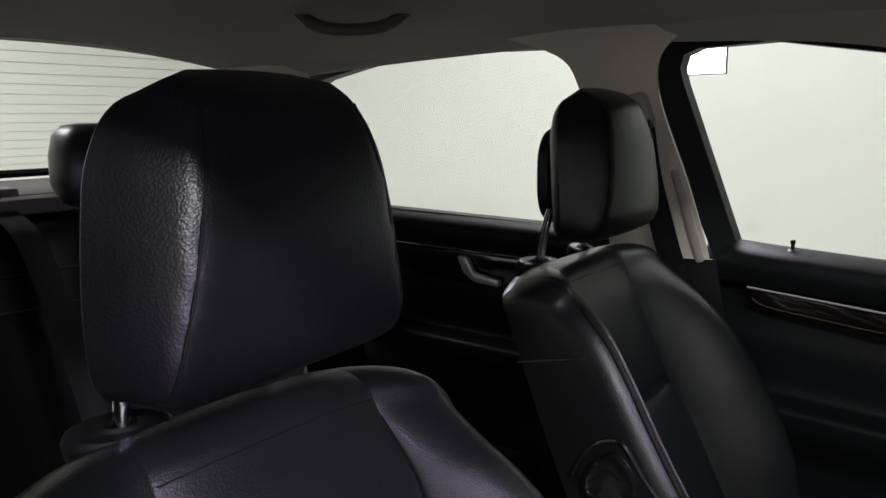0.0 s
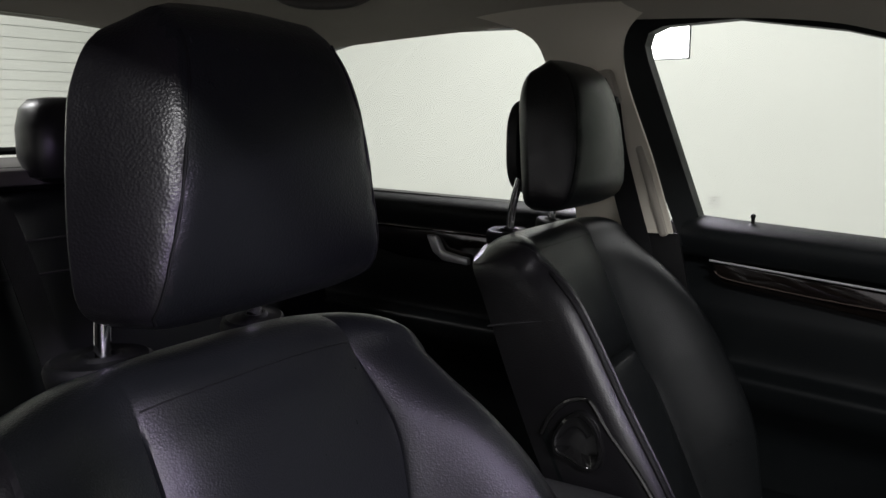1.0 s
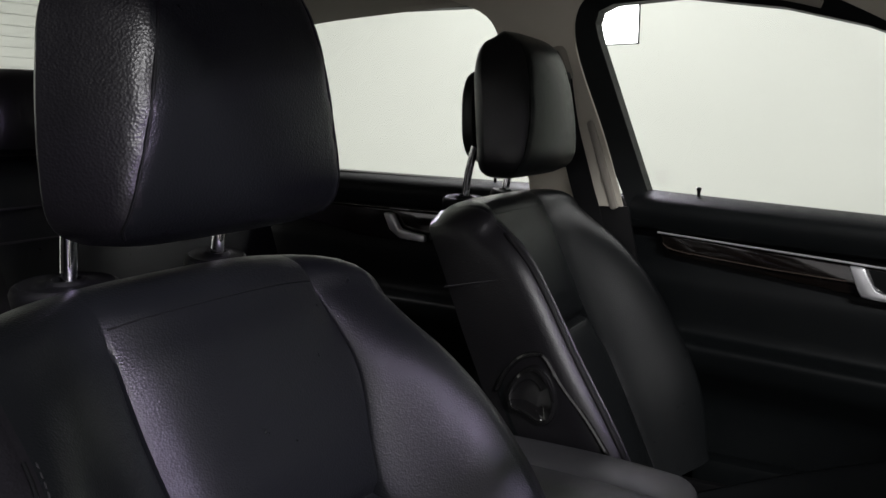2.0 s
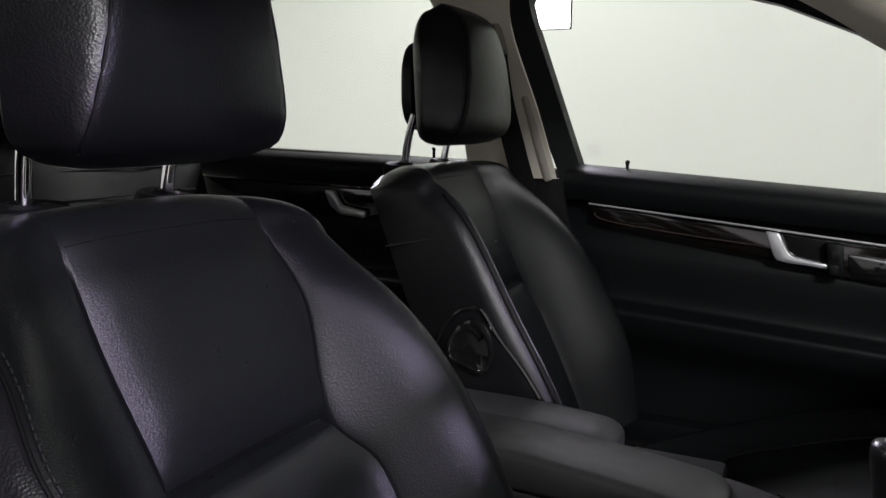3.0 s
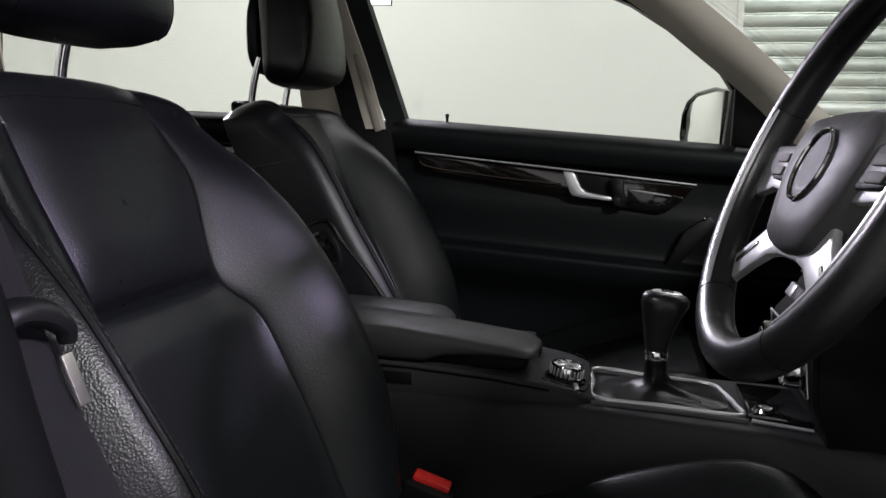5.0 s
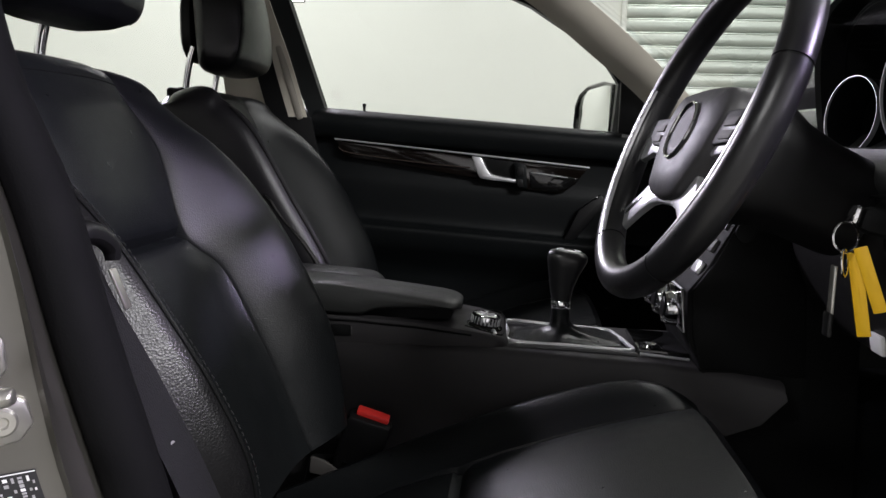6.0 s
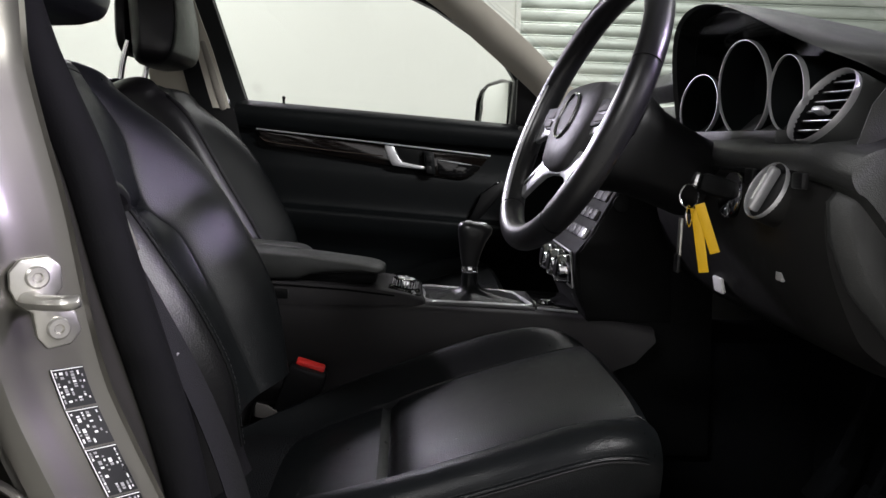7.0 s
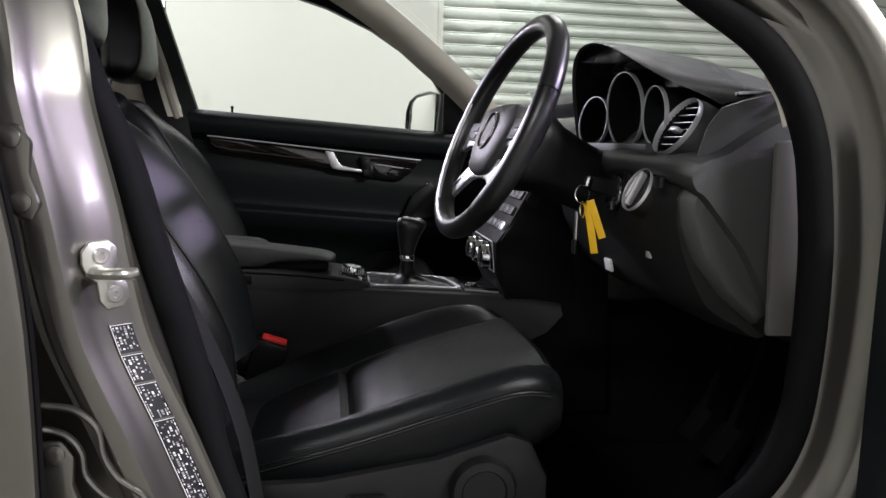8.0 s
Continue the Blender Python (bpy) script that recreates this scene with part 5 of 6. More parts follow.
def round_vent(c, d, rx, rz, name="air_vent"):
    m = facing(c, d)
    if abs((m.to_3x3() @ Vector((1, 0, 0))).z) > 0.5:
        m = facing(c, d, 90)
    prof = [(0.945, -0.004), (0.950, 0.003), (0.965, 0.0050), (0.982, 0.002), (0.98, -0.004)]
    v = part(name, loft([[m @ Vector((rx * k * math.cos(a), rz * k * math.sin(a), h)) for a in (2 * math.pi * q / 44 for q in range(44))] for k, h in prof], True, False), ALU, dash, "round air vent with bright ring")
    part("vent_pod", loft([[m @ Vector((rx * k * math.cos(a), rz * k * math.sin(a), h)) for a in (2 * math.pi * q / 44 for q in range(44))] for k, h in ((0.975, -0.003), (1.01, -0.002), (1.06, -0.009), (1.12, -0.03), (1.22, -0.07))], True, False), DASH, v)
    part("vent_throat", loft([[m @ Vector((rx * k * math.cos(a), rz * k * math.sin(a), h)) for a in (2 * math.pi * q / 36 for q in range(36))] for k, h in ((0.95, -0.002), (0.88, -0.028), (0.05, -0.030))], True, False), HARD, v)
    for i in range(-3, 4):
        q = i * 0.26
        w = rx * 0.82 * math.sqrt(max(0.05, 1 - q * q))
        part("slat", rbox((0, 0, 0), (w * 2.02, 0.0024, 0.014), 0.0008, m @ Matrix.Translation((0, rz * q, -0.012)) @ Matrix.Rotation(radians(12), 4, "X")), HARD, v)
        part("slat_edge", rbox((0, 0, 0), (w * 1.7, 0.0012, 0.0014), 0.0005, m @ Matrix.Translation((0, rz * q - 0.0015, -0.0045))), ALU, v)
    part("vent_tab", rbox((0, 0, 0), (0.020, 0.006, 0.012), 0.002, m @ Matrix.Translation((0, -rz * 0.1, 0.0))), ALU, v)


round_vent((0.5395, 0.7867, 0.9675), (0.064, -1.0, 0.615), 0.046, 0.046)
round_vent((-0.57, 0.775, 0.955), (0.1, -0.95, 0.2), 0.045, 0.040)
lm = facing((0.5445, 0.7310, 0.8800), (0.10, -1.0, 0.46), 0)
ls = part("light_switch", lathe([(0.0300, -0.004), (0.0303, 0.001), (0.0312, 0.0025), (0.0320, 0.001), (0.0318, -0.004)], lm, 40, False), ALU, dash, "chrome-ringed light switch")
part("switch_pod", lathe([(0.0318, -0.002), (0.0325, -0.004), (0.0325, -0.012), (0.030, -0.045)], lm, 36, False), KNEE, ls)
part("switch_face", lathe([(0.0310, -0.006), (0.0300, -0.004), (0.024, -0.003), (0.002, -0.003)], lm, 30), HARD, ls)
part("switch_grip", rbox((0, 0, 0), (0.009, 0.050, 0.013), 0.0035, lm @ Matrix.Rotation(radians(-8), 4, "Z") @ Matrix.Translation((0, 0, 0.003))), ALU, ls)
part("switch_mark", rbox((0, 0, 0), (0.0025, 0.030, 0.002), 0.0006, lm @ Matrix.Rotation(radians(-8), 4, "Z") @ Matrix.Translation((0, 0, 0.010))), WHITE, ls)
for i in (-1, 1):
    part("switch_button", rbox((0.545 + i * 0.056, 0.738, 0.893), (0.022, 0.008, 0.016), 0.002), HARD, dash)
part("bonnet_release", rbox((0.537, 0.758, 0.790), (0.016, 0.006, 0.014), 0.002), GREY, dash, "bonnet release tag")
part("pull_tag", rbox((0.330, 0.775, 0.742), (0.030, 0.006, 0.022), 0.003, pose(0, 0, 0, 12, 0, 0)), WHITE, dash, "white pedal release tag")
im = facing((0.440, 0.742, 0.868), (0.05, -0.98, 0.15))
ig = part("ignition_switch", lathe([(0.026, -0.01), (0.028, 0.005), (0.024, 0.008), (0.020, 0.002), (0.002, 0.001)], im, 32), GLOSS, dash, "round ignition switch")
part("ignition_ring", lathe([(0.0255, 0.004), (0.0275, 0.007), (0.0245, 0.009)], im, 32), CHROME, ig)

# keys in the ignition
ky = thing("car_keys", (0.465, 0.69, 0.88), "black car key with yellow tags in the ignition", "keys")
part("key_fob", rbox((0.446, 0.716, 0.878), (0.018, 0.046, 0.024), 0.009, pose(0, 0, 0, -14, 0, 4)), STACK, ky, "black key fob")
part("fob_end", rbox((0.450, 0.690, 0.886), (0.015, 0.008, 0.017), 0.0035, pose(0, 0, 0, -14, 0, 4)), CHROME, ky, "chrome fob end")


def ring_at(c, r, d, w=0.0011):
    m = facing(c, d)
    return tube([m @ Vector((r * math.cos(a), r * math.sin(a), 0)) for a in (2 * math.pi * q / 28 for q in range(28))], w, 6, True)


part("key_ring", ring_at((0.455, 0.682, 0.866), 0.0135, (0.8, 0.3, 0.1)), CHROME, ky)
part("key_ring", ring_at((0.457, 0.682, 0.844), 0.0125, (0.5, 0.8, 0.1)), CHROME, ky)
for dx, dy, dz, ry, L in ((-0.001, 0.006, 0.0, -20, 0.060), (-0.007, 0.004, -0.006, -10, 0.076)):
    mt = Matrix.Translation((0.458 + dx, 0.688 + dy, 0.858 + dz)) @ pose(0, 0, 0, 4, ry, 55)
    part("yellow_tag", rbox((0, 0, 0), (0.0118, 0.002, L), 0.0009, mt @ Matrix.Translation((0, 0, -L / 2))), YELLOW, ky, "yellow plastic key tag")
part("spare_key", rbox((0.456, 0.674, 0.818), (0.010, 0.003, 0.046), 0.001), STEEL, ky, "loose silver key")
part("spare_key_head", rbox((0.455, 0.673, 0.788), (0.014, 0.005, 0.022), 0.002), HARD, ky)

# centre stack
st = thing("centre_stack", (0.0, 0.62, 0.5), "black centre stack with heater controls", "centre stack")
SX0, SX1 = -0.155, 0.082
sp = [(0.655, 0.640), (0.636, 0.680), (0.632, 0.745), (0.655, 0.775), (0.690, 0.84), (0.730, 0.895), (0.76, 0.90), (0.86, 0.88), (0.88, 0.40), (0.70, 0.40), (0.66, 0.52)]
part("stack_body", slab([(SX0, y, z) for y, z in sp], (SX1 - SX0, 0, 0), 0.006), STACK, st)
part("control_panel", slab([(SX0 + 0.012, y, z) for y, z in ((0.634, 0.690), (0.6295, 0.742), (0.632, 0.744), (0.638, 0.69))], (SX1 - SX0 - 0.024, 0, 0), 0.001), GLOSS, st, "gloss black heater panel")
for kx in (0.036, -0.036, -0.108):
    km = facing((kx, 0.632, 0.712), (0, -1, 0.07))
    kb = part("heater_knob", lathe([(0.024, 0), (0.025, 0.003), (0.024, 0.016), (0.021, 0.021), (0.016, 0.022), (0.014, 0.018), (0.002, 0.018)], km, 40), CHROME, st, "chrome-ringed heater knob")
    part("knob_centre", lathe([(0.0155, 0.020), (0.013, 0.0225), (0.002, 0.023)], km, 24), HARD, kb)
part("panel_surround", tube([(SX0 + 0.010, 0.634, 0.686), (SX1 - 0.012, 0.634, 0.686), (SX1 - 0.012, 0.6285, 0.746), (SX0 + 0.010, 0.6285, 0.746)], 0.0016, 6, True), ALU, st, "thin bright surround")
for r in range(4):
    for c in range(6):
        y, z = 0.6515 + r * 0.0178, 0.776 + r * 0.0305
        part("stack_button", rbox((SX0 + 0.024 + c * 0.0372, y, z), (0.033, 0.007, 0.019), 0.002, pose(0, 0, 0, -30, 0, 0)), ALU if (r, c) in ((0, 5), (0, 0)) else HUB, st)
part("stack_cheek", slab([(SX1 - 0.013, y, z) for y, z in ((0.656, 0.636), (0.642, 0.686), (0.638, 0.746), (0.662, 0.780), (0.696, 0.842), (0.722, 0.882), (0.78, 0.886), (0.80, 0.63))], (0.0165, 0, 0), 0.005), STACK, st, "dark side cheek of the stack")
part("stack_roundel", lathe([(0.014, 0), (0.013, 0.002), (0.002, 0.003)], facing((0.0855, 0.704, 0.828), (1, 0, 0)), 24), SOFT, st)

# ---- steering wheel ----
WC = Vector((0.324, 0.570, 0.966))
WN = Vector((0.0904, -0.9134, 0.397)).normalized()
WU = Vector((0.9941, 0.1066, 0.0188)).normalized()
WV = WN.cross(WU).normalized()
WU = WV.cross(WN)
wmx = Matrix.Translation(WC) @ Matrix((WU, WV, WN)).transposed().to_4x4()
sw = thing("steering_wheel", tuple(WC), "black leather steering wheel with silver spokes", "steering wheel")
RR = 0.1775


def wp(u, v, h=0.0):
    return wmx @ Vector((u, v, h))


def arc(a0, a1, n=40, r=RR, h=0.0):
    return [wp(r * math.cos(radians(a0 + (a1 - a0) * i / n)), r * math.sin(radians(a0 + (a1 - a0) * i / n)), h) for i in range(n + 1)]


for nm, a0, a1, mat_ in (("rim_top", 16.2, 163.8, RIMLEATHER), ("rim_side", 164.4, 234.4, RIMLEATHER), ("rim_side", -54.4, 15.6, RIMLEATHER), ("rim_bottom", 235, 305, RIMLEATHER)):
    part(nm, tube(arc(a0, a1, 48, RR, -0.006), 0.0172, 20), mat_, sw, "black leather rim")
part("rim_core", tube(arc(0, 356, 90, RR, -0.006), 0.0160, 14, True), HARD, sw)
for a0, a1 in ((164.5, 234.3), (-54.3, 15.5)):
    part("rim_inlay", tube(arc(a0, a1, 40, RR - 0.0100, 0.0075), [0.0012 + 0.0020 * math.sin(math.pi * i / 40) ** 0.5 for i in range(41)], 8), ALU, sw, "silver inlay along the rim")
hub = [(-0.062, 0.046), (-0.045, 0.050), (0, 0.052), (0.045, 0.050), (0.062, 0.046), (0.074, 0.026), (0.066, -0.008), (0.050, -0.036), (0.036, -0.051), (0, -0.056), (-0.036, -0.051), (-0.050, -0.036), (-0.066, -0.008), (-0.074, 0.026)]
hs = [(p.x, p.y) for p in spline([(a, b, 0) for a, b in hub], 4, True)]
hb = part("airbag_cover", loft([[wp(1.15 * u * k, 1.12 * v * k - 0.019, h) for u, v in hs] for k, h in ((0.98, -0.050), (1.02, -0.036), (1.03, -0.012), (1.0, -0.005), (0.94, -0.001), (0.6, 0.0035), (0.2, 0.0045))]), HUB, sw, "grey-black airbag cover", 60)
em = wmx @ Matrix.Translation((0, -0.0106, 0.0045))
part("emblem_ring", tube([em @ Vector((0.0305 * math.cos(a), 0.0305 * math.sin(a), 0.001)) for a in (2 * math.pi * q / 36 for q in range(36))], 0.0019, 8, True), CHROME, hb, "plain chrome emblem ring")
part("emblem_disc", lathe([(0.030, -0.004), (0.029, -0.0002), (0.002, 0.0004)], em, 30), SOFT, hb)
part("airbag_mark", rbox((0, 0, 0), (0.016, 0.004, 0.0006), 0, wmx @ Matrix.Translation((0, -0.055, 0.0018))), GREY, hb)


def spoke(pts, h0=-0.004, th=0.009):
    return slab([wp(u, v, h0) for u, v in pts], wmx.to_3x3() @ Vector((0, 0, th)), 0.003)


for s in (-1, 1):
    part("spoke", spoke([(s * 0.066, 0.006), (s * 0.062, -0.034), (s * 0.118, -0.030), (s * 0.166, -0.042), (s * 0.172, 0.006), (s * 0.11, 0.012)], -0.018), ALU, sw, "silver side spoke")
    pad = part("spoke_pad", spoke([(s * 0.078, 0.012), (s * 0.076, -0.024), (s * 0.118, -0.022), (s * 0.140, -0.014), (s * 0.144, 0.012)], -0.0105, 0.006), HARD, sw, "black spoke switch pad")
    for v in (-0.019, -0.006):
        part("spoke_button", spoke([(s * 0.092, v), (s * 0.092, v + 0.009), (s * 0.124, v + 0.009), (s * 0.120, v)], -0.005, 0.0025), KICK, pad)
    part("spoke", spoke([(s * 0.022, -0.066), (s * 0.062, -0.050), (s * 0.082, -0.070), (s * 0.137, -0.106), (s * 0.116, -0.130), (s * 0.074, -0.104), (s * 0.046, -0.090), (s * 0.022, -0.086)], -0.020), ALU, sw, "silver lower spoke")
    part("spoke_slot", spoke([(s * 0.078, -0.084), (s * 0.081, -0.081), (s * 0.116, -0.104), (s * 0.112, -0.109)], -0.0118, 0.0022), CHROME, sw)
    part("paddle", spoke([(s * 0.07, 0.020), (s * 0.07, -0.03), (s * 0.125, -0.02), (s * 0.13, 0.025)], -0.045, 0.006), HARD, sw)
part("spoke_bridge", spoke([(-0.024, -0.066), (0.024, -0.066), (0.024, -0.086), (-0.024, -0.086)], -0.020), ALU, sw)
col = thing("steering_column", (0.33, 0.66, 0.90), "black steering column shroud with stalks", "steering column")
ax = -WN
rings = []
for d, r, k in ((0.020, 0.060, 1.0), (0.045, 0.074, 0.95), (0.075, 0.072, 0.95), (0.10, 0.066, 0.9), (0.14, 0.060, 0.9), (0.19, 0.058, 0.9)):
    rings.append([WC + ax * d + (wmx.to_3x3() @ Vector((r * math.copysign(abs(math.cos(a)) ** 0.75, math.cos(a)), r * k * math.copysign(abs(math.sin(a)) ** 0.75, math.sin(a)) - 0.012, 0))) for a in (2 * math.pi * q / 40 for q in range(40))])
part("shroud", loft(rings), HARD, col)
part("stalk", tube([WC + ax * 0.06 + (wmx.to_3x3() @ Vector(p)) for p in ((-0.06, 0.02, 0), (-0.12, 0.03, 0.01), (-0.165, 0.035, 0.015))], [0.007, 0.008, 0.009], 10), HARD, col, "black indicator stalk")
part("stalk", tube([WC + ax * 0.07 + (wmx.to_3x3() @ Vector(p)) for p in ((-0.06, -0.025, 0), (-0.11, -0.03, 0.006), (-0.14, -0.032, 0.01))], [0.006, 0.007, 0.008], 10), HARD, col)

# pedals in the dark footwell, given carpet black to put its shade into their colour
# unseen panel, added to block light from the footwell
part("shade_cover", slab([(0.10, 0.86, 0.70), (0.645, 0.88, 0.70), (0.645, 1.09, 0.62), (0.10, 1.09, 0.62)], (0, 0, 0.02), 0.004), CARPET, dash)
for nm, px, w in (("clutch_pedal", 0.27, 0.05), ("brake_pedal", 0.37, 0.06), ("accelerator_pedal", 0.48, 0.045)):
    pd = thing(nm, (px, 1.00, 0.40), "foot pedal coloured carpet black to sink into the footwell's shade", "pedal", "pedals")
    part("pad", rbox((px, 0.98, 0.44), (w, 0.012, 0.07), 0.005, pose(0, 0, 0, -35, 0, 0)), CARPET, pd)
    part("arm", tube([(px, 0.985, 0.45), (px, 1.03, 0.56), (px, 1.05, 0.66)], 0.007, 8), CARPET, pd)
bulkhead = single("bulkhead", rbox((0, 1.10, 0.62), (1.36, 0.04, 0.62), 0.005), CARPET, "dark carpeted bulkhead of the footwell", "bulkhead", "", "structure")

# ---- near side: painted door opening ----
car = thing("car_body", (0.75, 0.45, 0.0), "metallic grey painted car body round the open driver's door", "car body", "", "structure")


def shift(z):
    """How far the striker groove runs forward at each height."""
    return along(z, [(0.30, 0.190), (0.42, 0.145), (0.50, 0.106), (0.56, 0.082), (0.62, 0.058), (0.67, 0.036), (0.72, 0.016), (0.78, 0.002), (0.86, -0.012), (0.95, -0.033), (1.07, -0.057), (1.20, -0.11), (1.32, -0.17), (1.38, -0.21)])


def seal_y(z):
    return along(z, [(0.30, 0.30), (0.42, 0.235), (0.525, 0.192), (0.593, 0.172), (0.685, 0.153), (0.787, 0.120), (0.90, 0.088), (1.00, 0.046), (1.07, 0.016), (1.20, -0.05), (1.32, -0.115), (1.38, -0.15)])


def lean(z):
    return 0.0 if z < 0.98 else -0.30 * (z - 0.98)


ZS = [0.30 + 1.08 * i / 60 for i in range(61)]
PILLAR = [(0.7225, 0.0985), (0.7245, 0.0935), (0.7285, 0.0875), (0.738, 0.0755), (0.749, 0.0615), (0.7565, 0.0555), (0.7645, 0.0515), (0.7705, 0.045), (0.7725, 0.036), (0.772, 0.026), (0.767, 0.016), (0.756, 0.009), (0.740, 0.005), (0.727, -0.001), (0.721, -0.012), (0.718, -0.05), (0.710, -0.14)]


def floor_x(y):
    """The slanting floor of the striker groove."""
    return 0.738 - (y - 0.0755) * 0.79


rows = []
for z in ZS:
    f = seal_y(z) - 0.012
    g = shift(z)
    edge = [(0.674, f + 0.004), (0.684, f + 0.003), (0.694, f), (0.704, f - 0.25 * (f - g - 0.098)), (0.716, f - 0.6 * (f - g - 0.098)), (0.7235, g + 0.1035)]
    rows.append([Vector((x + lean(z), y, z)) for x, y in edge] + [Vector((x + lean(z), y + g, z)) for x, y in PILLAR])
part("b_pillar", solid(loft(rows, False, False), 0.004), PAINT, car, "grey painted B-pillar", 24)
part("b_pillar_lining", loft([[Vector((x + lean(z), y + seal_y(z), z)) for x, y in ((0.664, -0.012), (0.674, -0.008), (0.676, -0.10), (0.67, -0.25), (0.645, -0.25), (0.645, -0.12), (0.654, -0.035))] for z in ZS]), STACK, car, "black inner pillar lining")


def opening():
    back = [(0.690 + lean(z), seal_y(z), z) for z in (1.33, 1.24, 1.15, 1.07, 0.98, 0.90, 0.82, 0.74, 0.66, 0.58, 0.52, 0.47)]
    low = [(0.705, 0.30, 0.405), (0.705, 0.45, 0.395), (0.705, 0.62, 0.40), (0.705, 0.74, 0.44), (0.706, 0.840, 0.505)]
    front = [(0.708, 0.885, 0.58), (0.710, 0.898, 0.68), (0.710, 0.899, 0.80), (0.707, 0.892, 0.89), (0.702, 0.882, 0.955), (0.690, 0.860, 1.018), (0.667, 0.826, 1.072), (0.632, 0.760, 1.128), (0.615, 0.65, 1.20), (0.600, 0.52, 1.265), (0.586, 0.36, 1.325), (0.574, 0.18, 1.368), (0.572, -0.02, 1.385)]
    return back + low + front


op = spline(opening(), 5, True)
part("door_seal", tube(op, 0.0205, 12, True), RUBBER, car, "black rubber door seal")
part("seal_lip", tube([Vector((p.x + 0.012, p.y, p.z)) for p in op], 0.008, 8, True), RUBBER, car)

part("pillar_trim_edge", tube(spline([(0.664, 0.842, 1.030), (0.675, 0.854, 1.000), (0.682, 0.862, 0.968)], 5), 0.0035, 8), CLOTH, car, "warm grey cloth edge of the A-pillar trim")

# A-pillar and sill: painted channel outside of the seal
ctr = Vector((0.7, 0.5, 0.85))


def off(p, d, dx):
    i = p
    v = Vector((0, p.y - ctr.y, p.z - ctr.z)).normalized()
    return Vector((p.x + dx, p.y + v.y * d, p.z + v.z * d))


lowfront = [p for p in op[12 * 5 - 5:]]
CH = [(0.004, -0.012), (0.018, 0.004), (0.030, 0.010), (0.048, 0.012), (0.060, 0.020), (0.066, 0.040), (0.074, 0.052), (0.085, 0.056), (0.11, 0.05)]
part("door_opening_frame", solid(loft([[off(p, d, dx) for d, dx in CH] for p in lowfront], False, False), 0.003), PAINT, car, "grey painted A-pillar and sill", 60)

# striker
stk = part("striker_plate", slab([(floor_x(y) + 0.0005, y, z) for y, z in ((0.056, 0.815), (0.062, 0.824), (0.078, 0.826), (0.085, 0.818), (0.086, 0.800), (0.080, 0.792), (0.084, 0.786), (0.093, 0.780), (0.096, 0.764), (0.090, 0.754), (0.076, 0.752), (0.070, 0.762), (0.068, 0.782), (0.060, 0.790), (0.056, 0.802))], (0.005, 0.004, 0), 0.002), STEEL, car, "zinc door striker plate")
for y, z in ((0.071, 0.810), (0.082, 0.768)):
    part("bolt", lathe([(0.009, 0), (0.009, 0.002), (0.0075, 0.0035), (0.0040, 0.0035), (0.0030, 0.0015), (0.001, 0.0015)], facing((floor_x(y) + 0.005, y + 0.004, z), (0.79, 0.61, 0)), 20), STEEL, stk, "steel bolt")
part("striker_bar", tube(spline([(0.742, 0.068, 0.793), (0.752, 0.072, 0.793), (0.765, 0.086, 0.794), (0.775, 0.108, 0.796), (0.773, 0.118, 0.798)], 5), [0.010, 0.010, 0.010, 0.0095, 0.0095, 0.009, 0.009, 0.009, 0.0085, 0.008, 0.008, 0.008, 0.008, 0.008, 0.008, 0.008, 0.008, 0.0075, 0.007, 0.0065, 0.005], 10, flat=0.75), STEEL, stk, "steel striker bar")

# labels in the groove, with plain bars for print
def groove(y, z, dx=0.0):
    return Vector((floor_x(y) + 0.0012 + dx, y + shift(z) + dx * 0.7, z))


prng = random.Random(4)


def label_sheet(z0, z1, y0, y1):
    rows_ = [[groove(y0, z), groove((y0 + y1) / 2, z), groove(y1, z)] for z in [z0 + (z1 - z0) * i / 12 for i in range(13)]]
    return solid(loft(rows_, False, False), 0.0006)


for z0, z1 in ((0.736, 0.7045), (0.7030, 0.6725), (0.6710, 0.632), (0.6305, 0.530)):
    lb = part("label", label_sheet(z0, z1, 0.0690, 0.0885), LABEL, car, "black data label with white print")
    for ya, yb, za, zb in ((0.0694, 0.0881, z0 - 0.0005, z0 - 0.0011), (0.0694, 0.0699, z0, z1)):
        part("label_border", slab([groove(ya, za, 0.0009), groove(yb, za, 0.0009), groove(yb, zb, 0.0009), groove(ya, zb, 0.0009)], (0.0003, 0, 0), 0), WHITE, lb)
    for k, (ya, yb) in enumerate(((0.0710, 0.0720), (0.0736, 0.0755), (0.0772, 0.0783), (0.0800, 0.0819), (0.0838, 0.0848), (0.0860, 0.0868))):
        z = z0 - 0.003
        while z > z1 + 0.004:
            L = prng.choice((0.0012, 0.0016, 0.0020, 0.0032))
            if prng.random() < 0.58:
                part("print_bar", slab([groove(ya, z, 0.0009), groove(yb, z, 0.0009), groove(yb, z - L, 0.0009), groove(ya, z - L, 0.0009)], (0.0003, 0, 0), 0), GREY if prng.random() < 0.4 else WHITE, lb)
            z -= L + prng.choice((0.0006, 0.0008, 0.0016))

part("kick_panel", slab([(0.655, y, z) for y, z in ((0.862, 0.95), (0.90, 0.955), (0.925, 0.70), (0.87, 0.70))], (0.012, 0, 0), 0.005), KICK, car, "grey lower A-pillar trim")
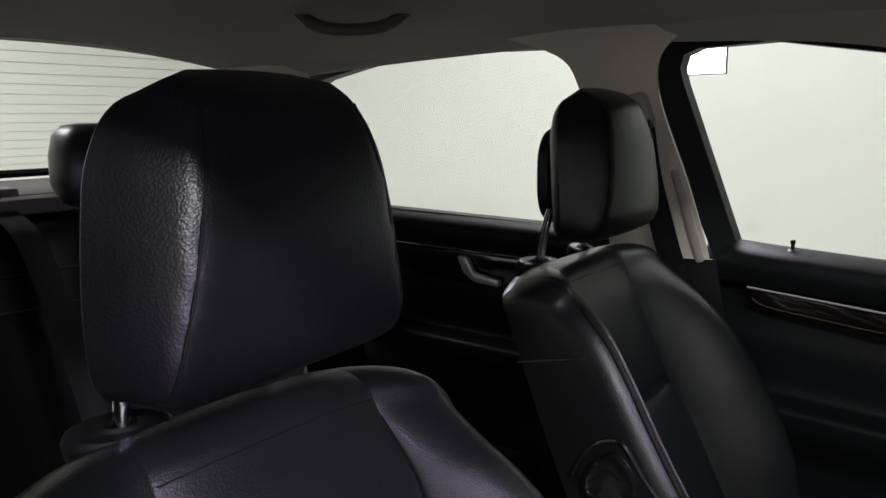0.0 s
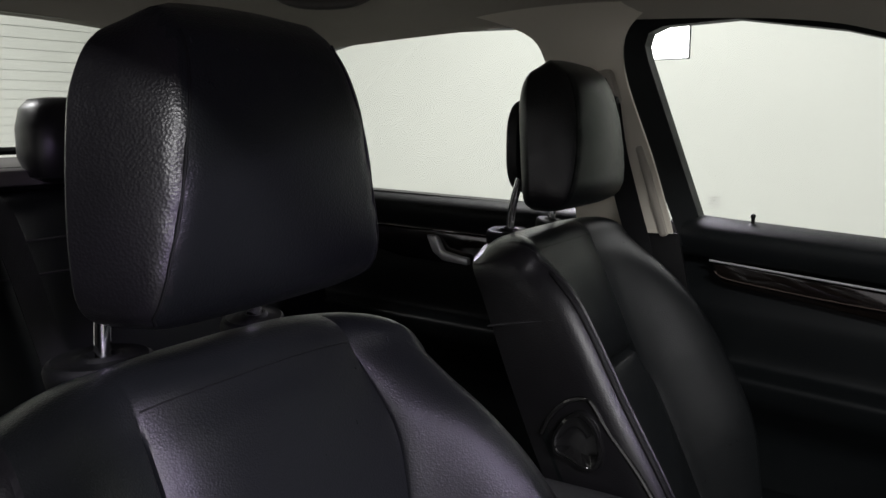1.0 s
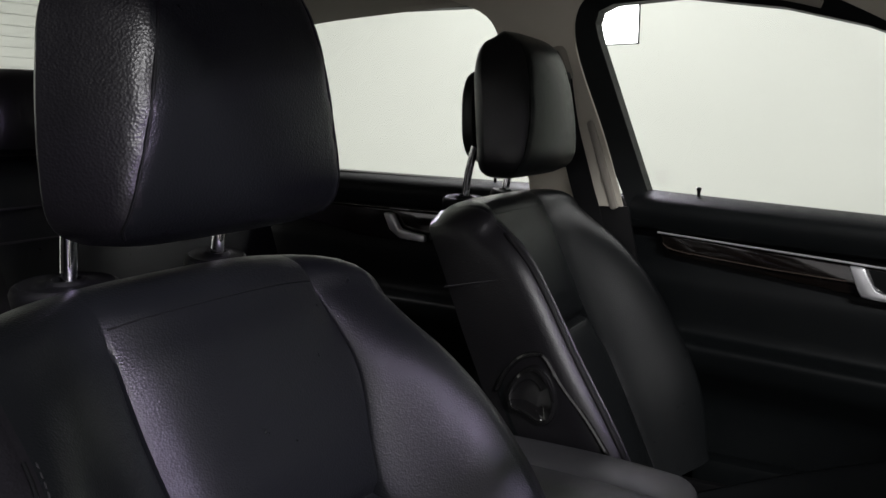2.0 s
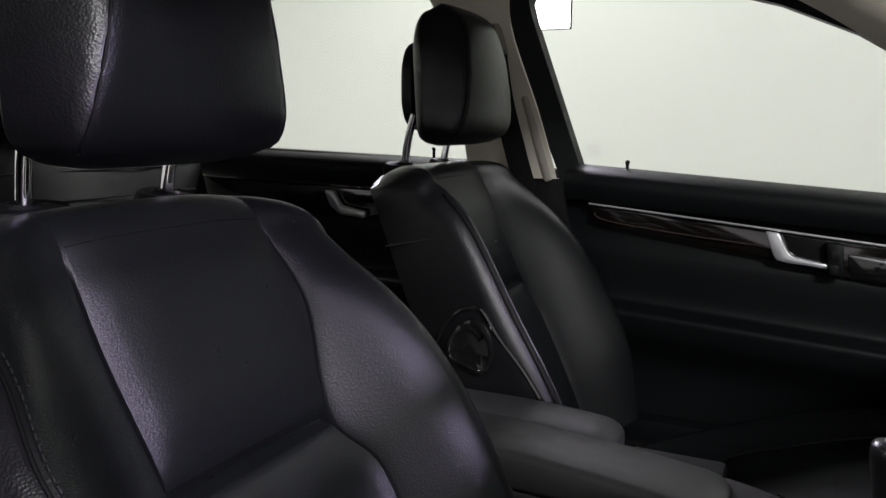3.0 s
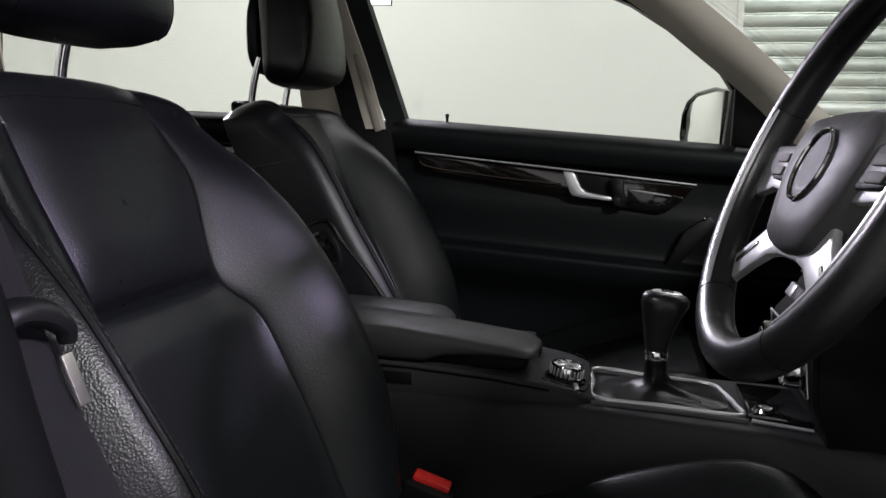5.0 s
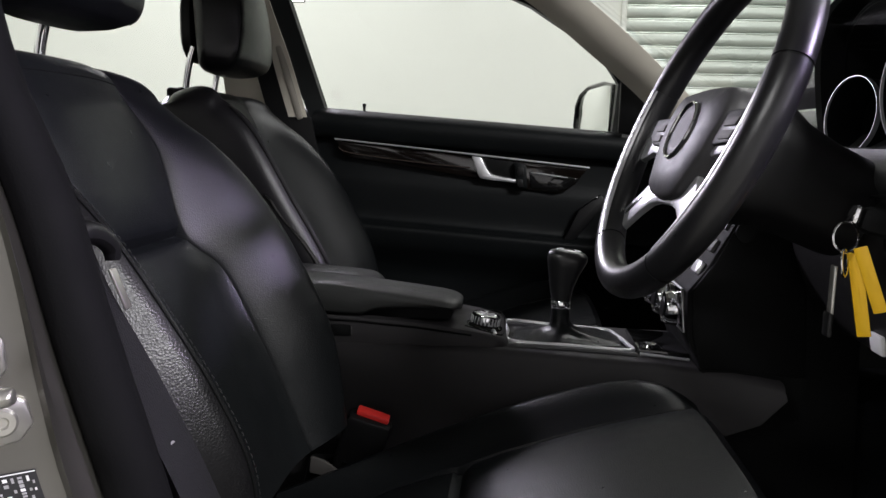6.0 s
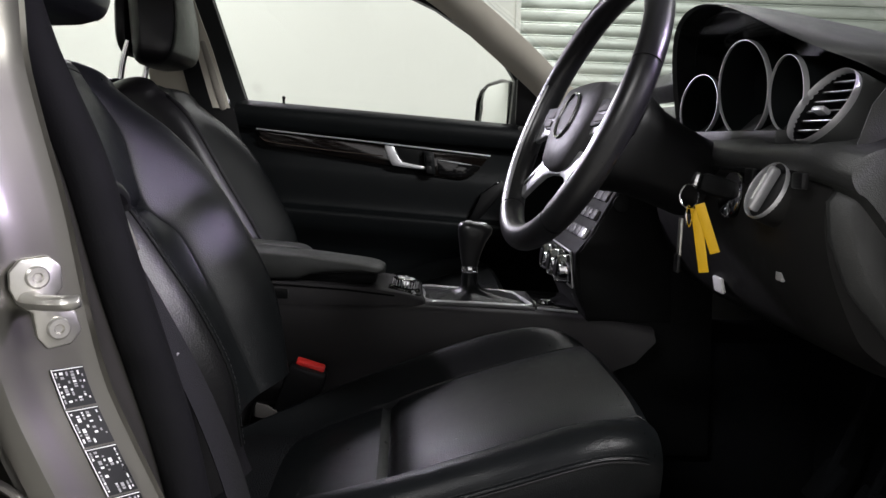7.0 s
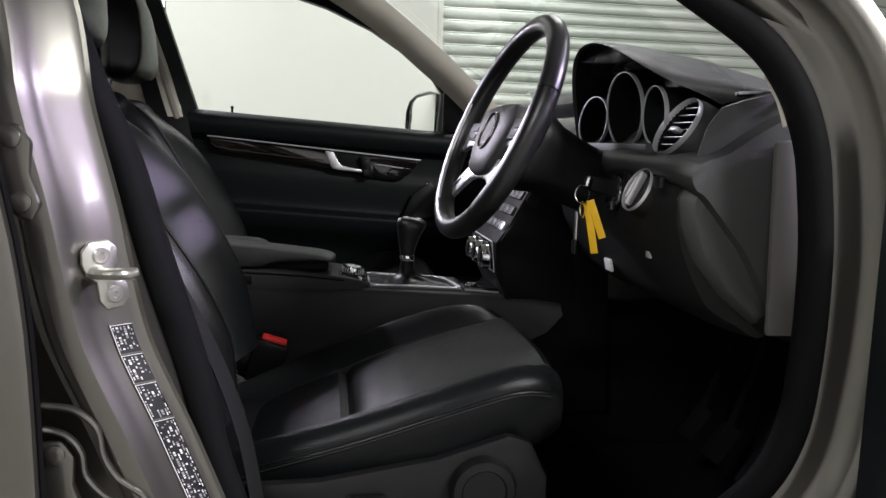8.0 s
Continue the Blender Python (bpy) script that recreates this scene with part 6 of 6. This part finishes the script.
# near rear door, closed, behind the pillar
EDGE = [(0.28, 0.036), (0.57, 0.034), (0.73, 0.030), (0.82, 0.020), (0.90, 0.004), (0.98, -0.010), (1.07, -0.03), (1.20, -0.085), (1.34, -0.15)]
rd = thing("rear_driver_side_door", (0.80, -0.5, 0.3), "closed grey painted rear door behind the pillar", "car door")
rows = []
for z in [0.28 + 1.05 * i / 36 for i in range(37)]:
    bow = 0.035 * math.sin(math.pi * min(1, (z - 0.2) / 0.95)) + lean(z) * 1.05
    ye = along(z, EDGE)
    deep = along(z, [(0.28, 0.9), (0.97, 0.9), (1.02, 0.10), (1.1, 0.075), (1.34, 0.07)])
    rows.append([Vector((x + bow, y, z)) for x, y in ((0.760, ye - 0.012), (0.772, ye - 0.002), (0.785, ye), (0.794, ye - 0.003), (0.797, ye - 0.010), (0.800, ye - 0.06 * deep / 0.9), (0.805, ye - 0.3 * deep / 0.9), (0.80, ye - deep), (0.77, ye - deep), (0.765, ye - 0.3 * deep / 0.9))])
part("door_skin", loft(rows), PAINT, rd, "", 30)
part("edge_seal", tube([(0.786 + 0.035 * math.sin(math.pi * min(1, (z - 0.2) / 0.95)) + lean(z) * 1.05, along(z, EDGE) + 0.001, z) for z in [0.28 + 1.05 * i / 36 for i in range(37)]], 0.003, 8), RUBBER, rd)
for hz in (0.905, 0.585):
    h = part("hinge", slab([(0.765, y + along(hz, EDGE) + 0.012, z) for y, z in ((-0.030, hz + 0.035), (-0.006, hz + 0.038), (0.006, hz + 0.02), (0.004, hz - 0.01), (0.014, hz - 0.04), (0.004, hz - 0.058), (-0.016, hz - 0.05), (-0.026, hz - 0.02))], (0.012, 0, 0), 0.004), PAINT, rd, "painted door hinge")
    for dy, dz in ((-0.012, 0.024), (-0.004, -0.038)):
        part("hinge_bolt", lathe([(0.010, 0), (0.010, 0.004), (0.006, 0.006), (0.001, 0.006)], facing((0.777, dy + along(hz, EDGE) + 0.012, hz + dz), (1, 0, 0)), 18), PAINT, h)

for pts in (((0.0, 0.660), (0.03, 0.655), (0.052, 0.635), (0.058, 0.605), (0.072, 0.58), (0.095, 0.562), (0.11, 0.54), (0.12, 0.50)),
            ((0.0, 0.635), (0.022, 0.628), (0.036, 0.610), (0.04, 0.585), (0.058, 0.562), (0.08, 0.548), (0.09, 0.52))):
    part("pressed_bead", tube(spline([(0.7745, y + 0.022, z) for y, z in pts], 5), 0.0045, 8, flat=0.8), PAINT, car)

# near side roof edge above the opening
part("roof_rail", tube(spline([(0.672, 0.93, 1.045), (0.645, 0.80, 1.145), (0.625, 0.63, 1.245), (0.605, 0.42, 1.335), (0.590, 0.2, 1.395), (0.58, -0.05, 1.41), (0.58, -0.5, 1.41), (0.57, -1.0, 1.36)], 6), 0.027, 12, flat=0.8), PAINT, car, "grey painted roof rail")

# driver's door, swung wide open on its front hinges
dd = thing("driver_door", (0.86, 1.02, 0.3), "grey driver's door swung wide open", "car door")
DM = pose(0.828, 0.950, 0.0, 0, 0, -66)


rows = []
for z in [0.30 + 0.68 * i / 16 for i in range(17)]:
    bow = 0.03 * math.sin(math.pi * (z - 0.2) / 0.9)
    rows.append([DM @ Vector((x, y, z)) for x, y in ((0.0, 0.0), (-0.012 - bow, 0.01), (-0.03 - bow, 0.3), (-0.03 - bow, 0.9), (0.0, 0.95), (0.06, 0.93), (0.075, 0.5), (0.07, 0.05), (0.05, 0.0))])
part("door_skin", loft(rows), PAINT, dd)
rows = []
for z in [0.34 + 0.62 * i / 16 for i in range(17)]:
    k = 0.03 * math.exp(-((z - 0.72) / 0.05) ** 2)
    rows.append([DM @ Vector((x, y, z)) for x, y in ((0.0, -0.006), (0.078, -0.006), (0.09 + k * 0.5, 0.03), (0.10 + k, 0.2), (0.10 + k, 0.85), (0.09, 0.90), (0.074, 0.90))])
part("door_card", loft(rows), SOFT, dd, "black padded door card")
part("door_seal", tube([DM @ Vector(p) for p in ((0.072, 0.03, 0.95), (0.074, 0.03, 0.80), (0.076, 0.035, 0.6), (0.076, 0.05, 0.40))], 0.010, 8), RUBBER, dd)
part("window_frame", tube([DM @ Vector(p) for p in ((0.03, 0.02, 0.97), (-0.01, 0.22, 1.11), (-0.05, 0.45, 1.24), (-0.08, 0.65, 1.31), (-0.085, 0.88, 1.31), (-0.03, 0.93, 1.0))], 0.018, 10), GLOSS, dd)
single("front_wing", slab([(0.80, 0.99, 0.55), (0.80, 1.0, 0.93), (0.795, 1.25, 0.97), (0.79, 1.7, 0.93), (0.80, 1.7, 0.5)], (0.02, 0, 0), 0.008), PAINT, "grey painted front wing of the car", "car wing", "", "structure")
bonnet = single("bonnet", slab([(-0.72, 1.18, 0.965), (0.72, 1.18, 0.965), (0.70, 1.9, 0.86), (-0.70, 1.9, 0.86)], (0, 0, 0.02), 0.008), PAINT, "grey painted bonnet ahead of the windscreen", "bonnet", "", "structure")
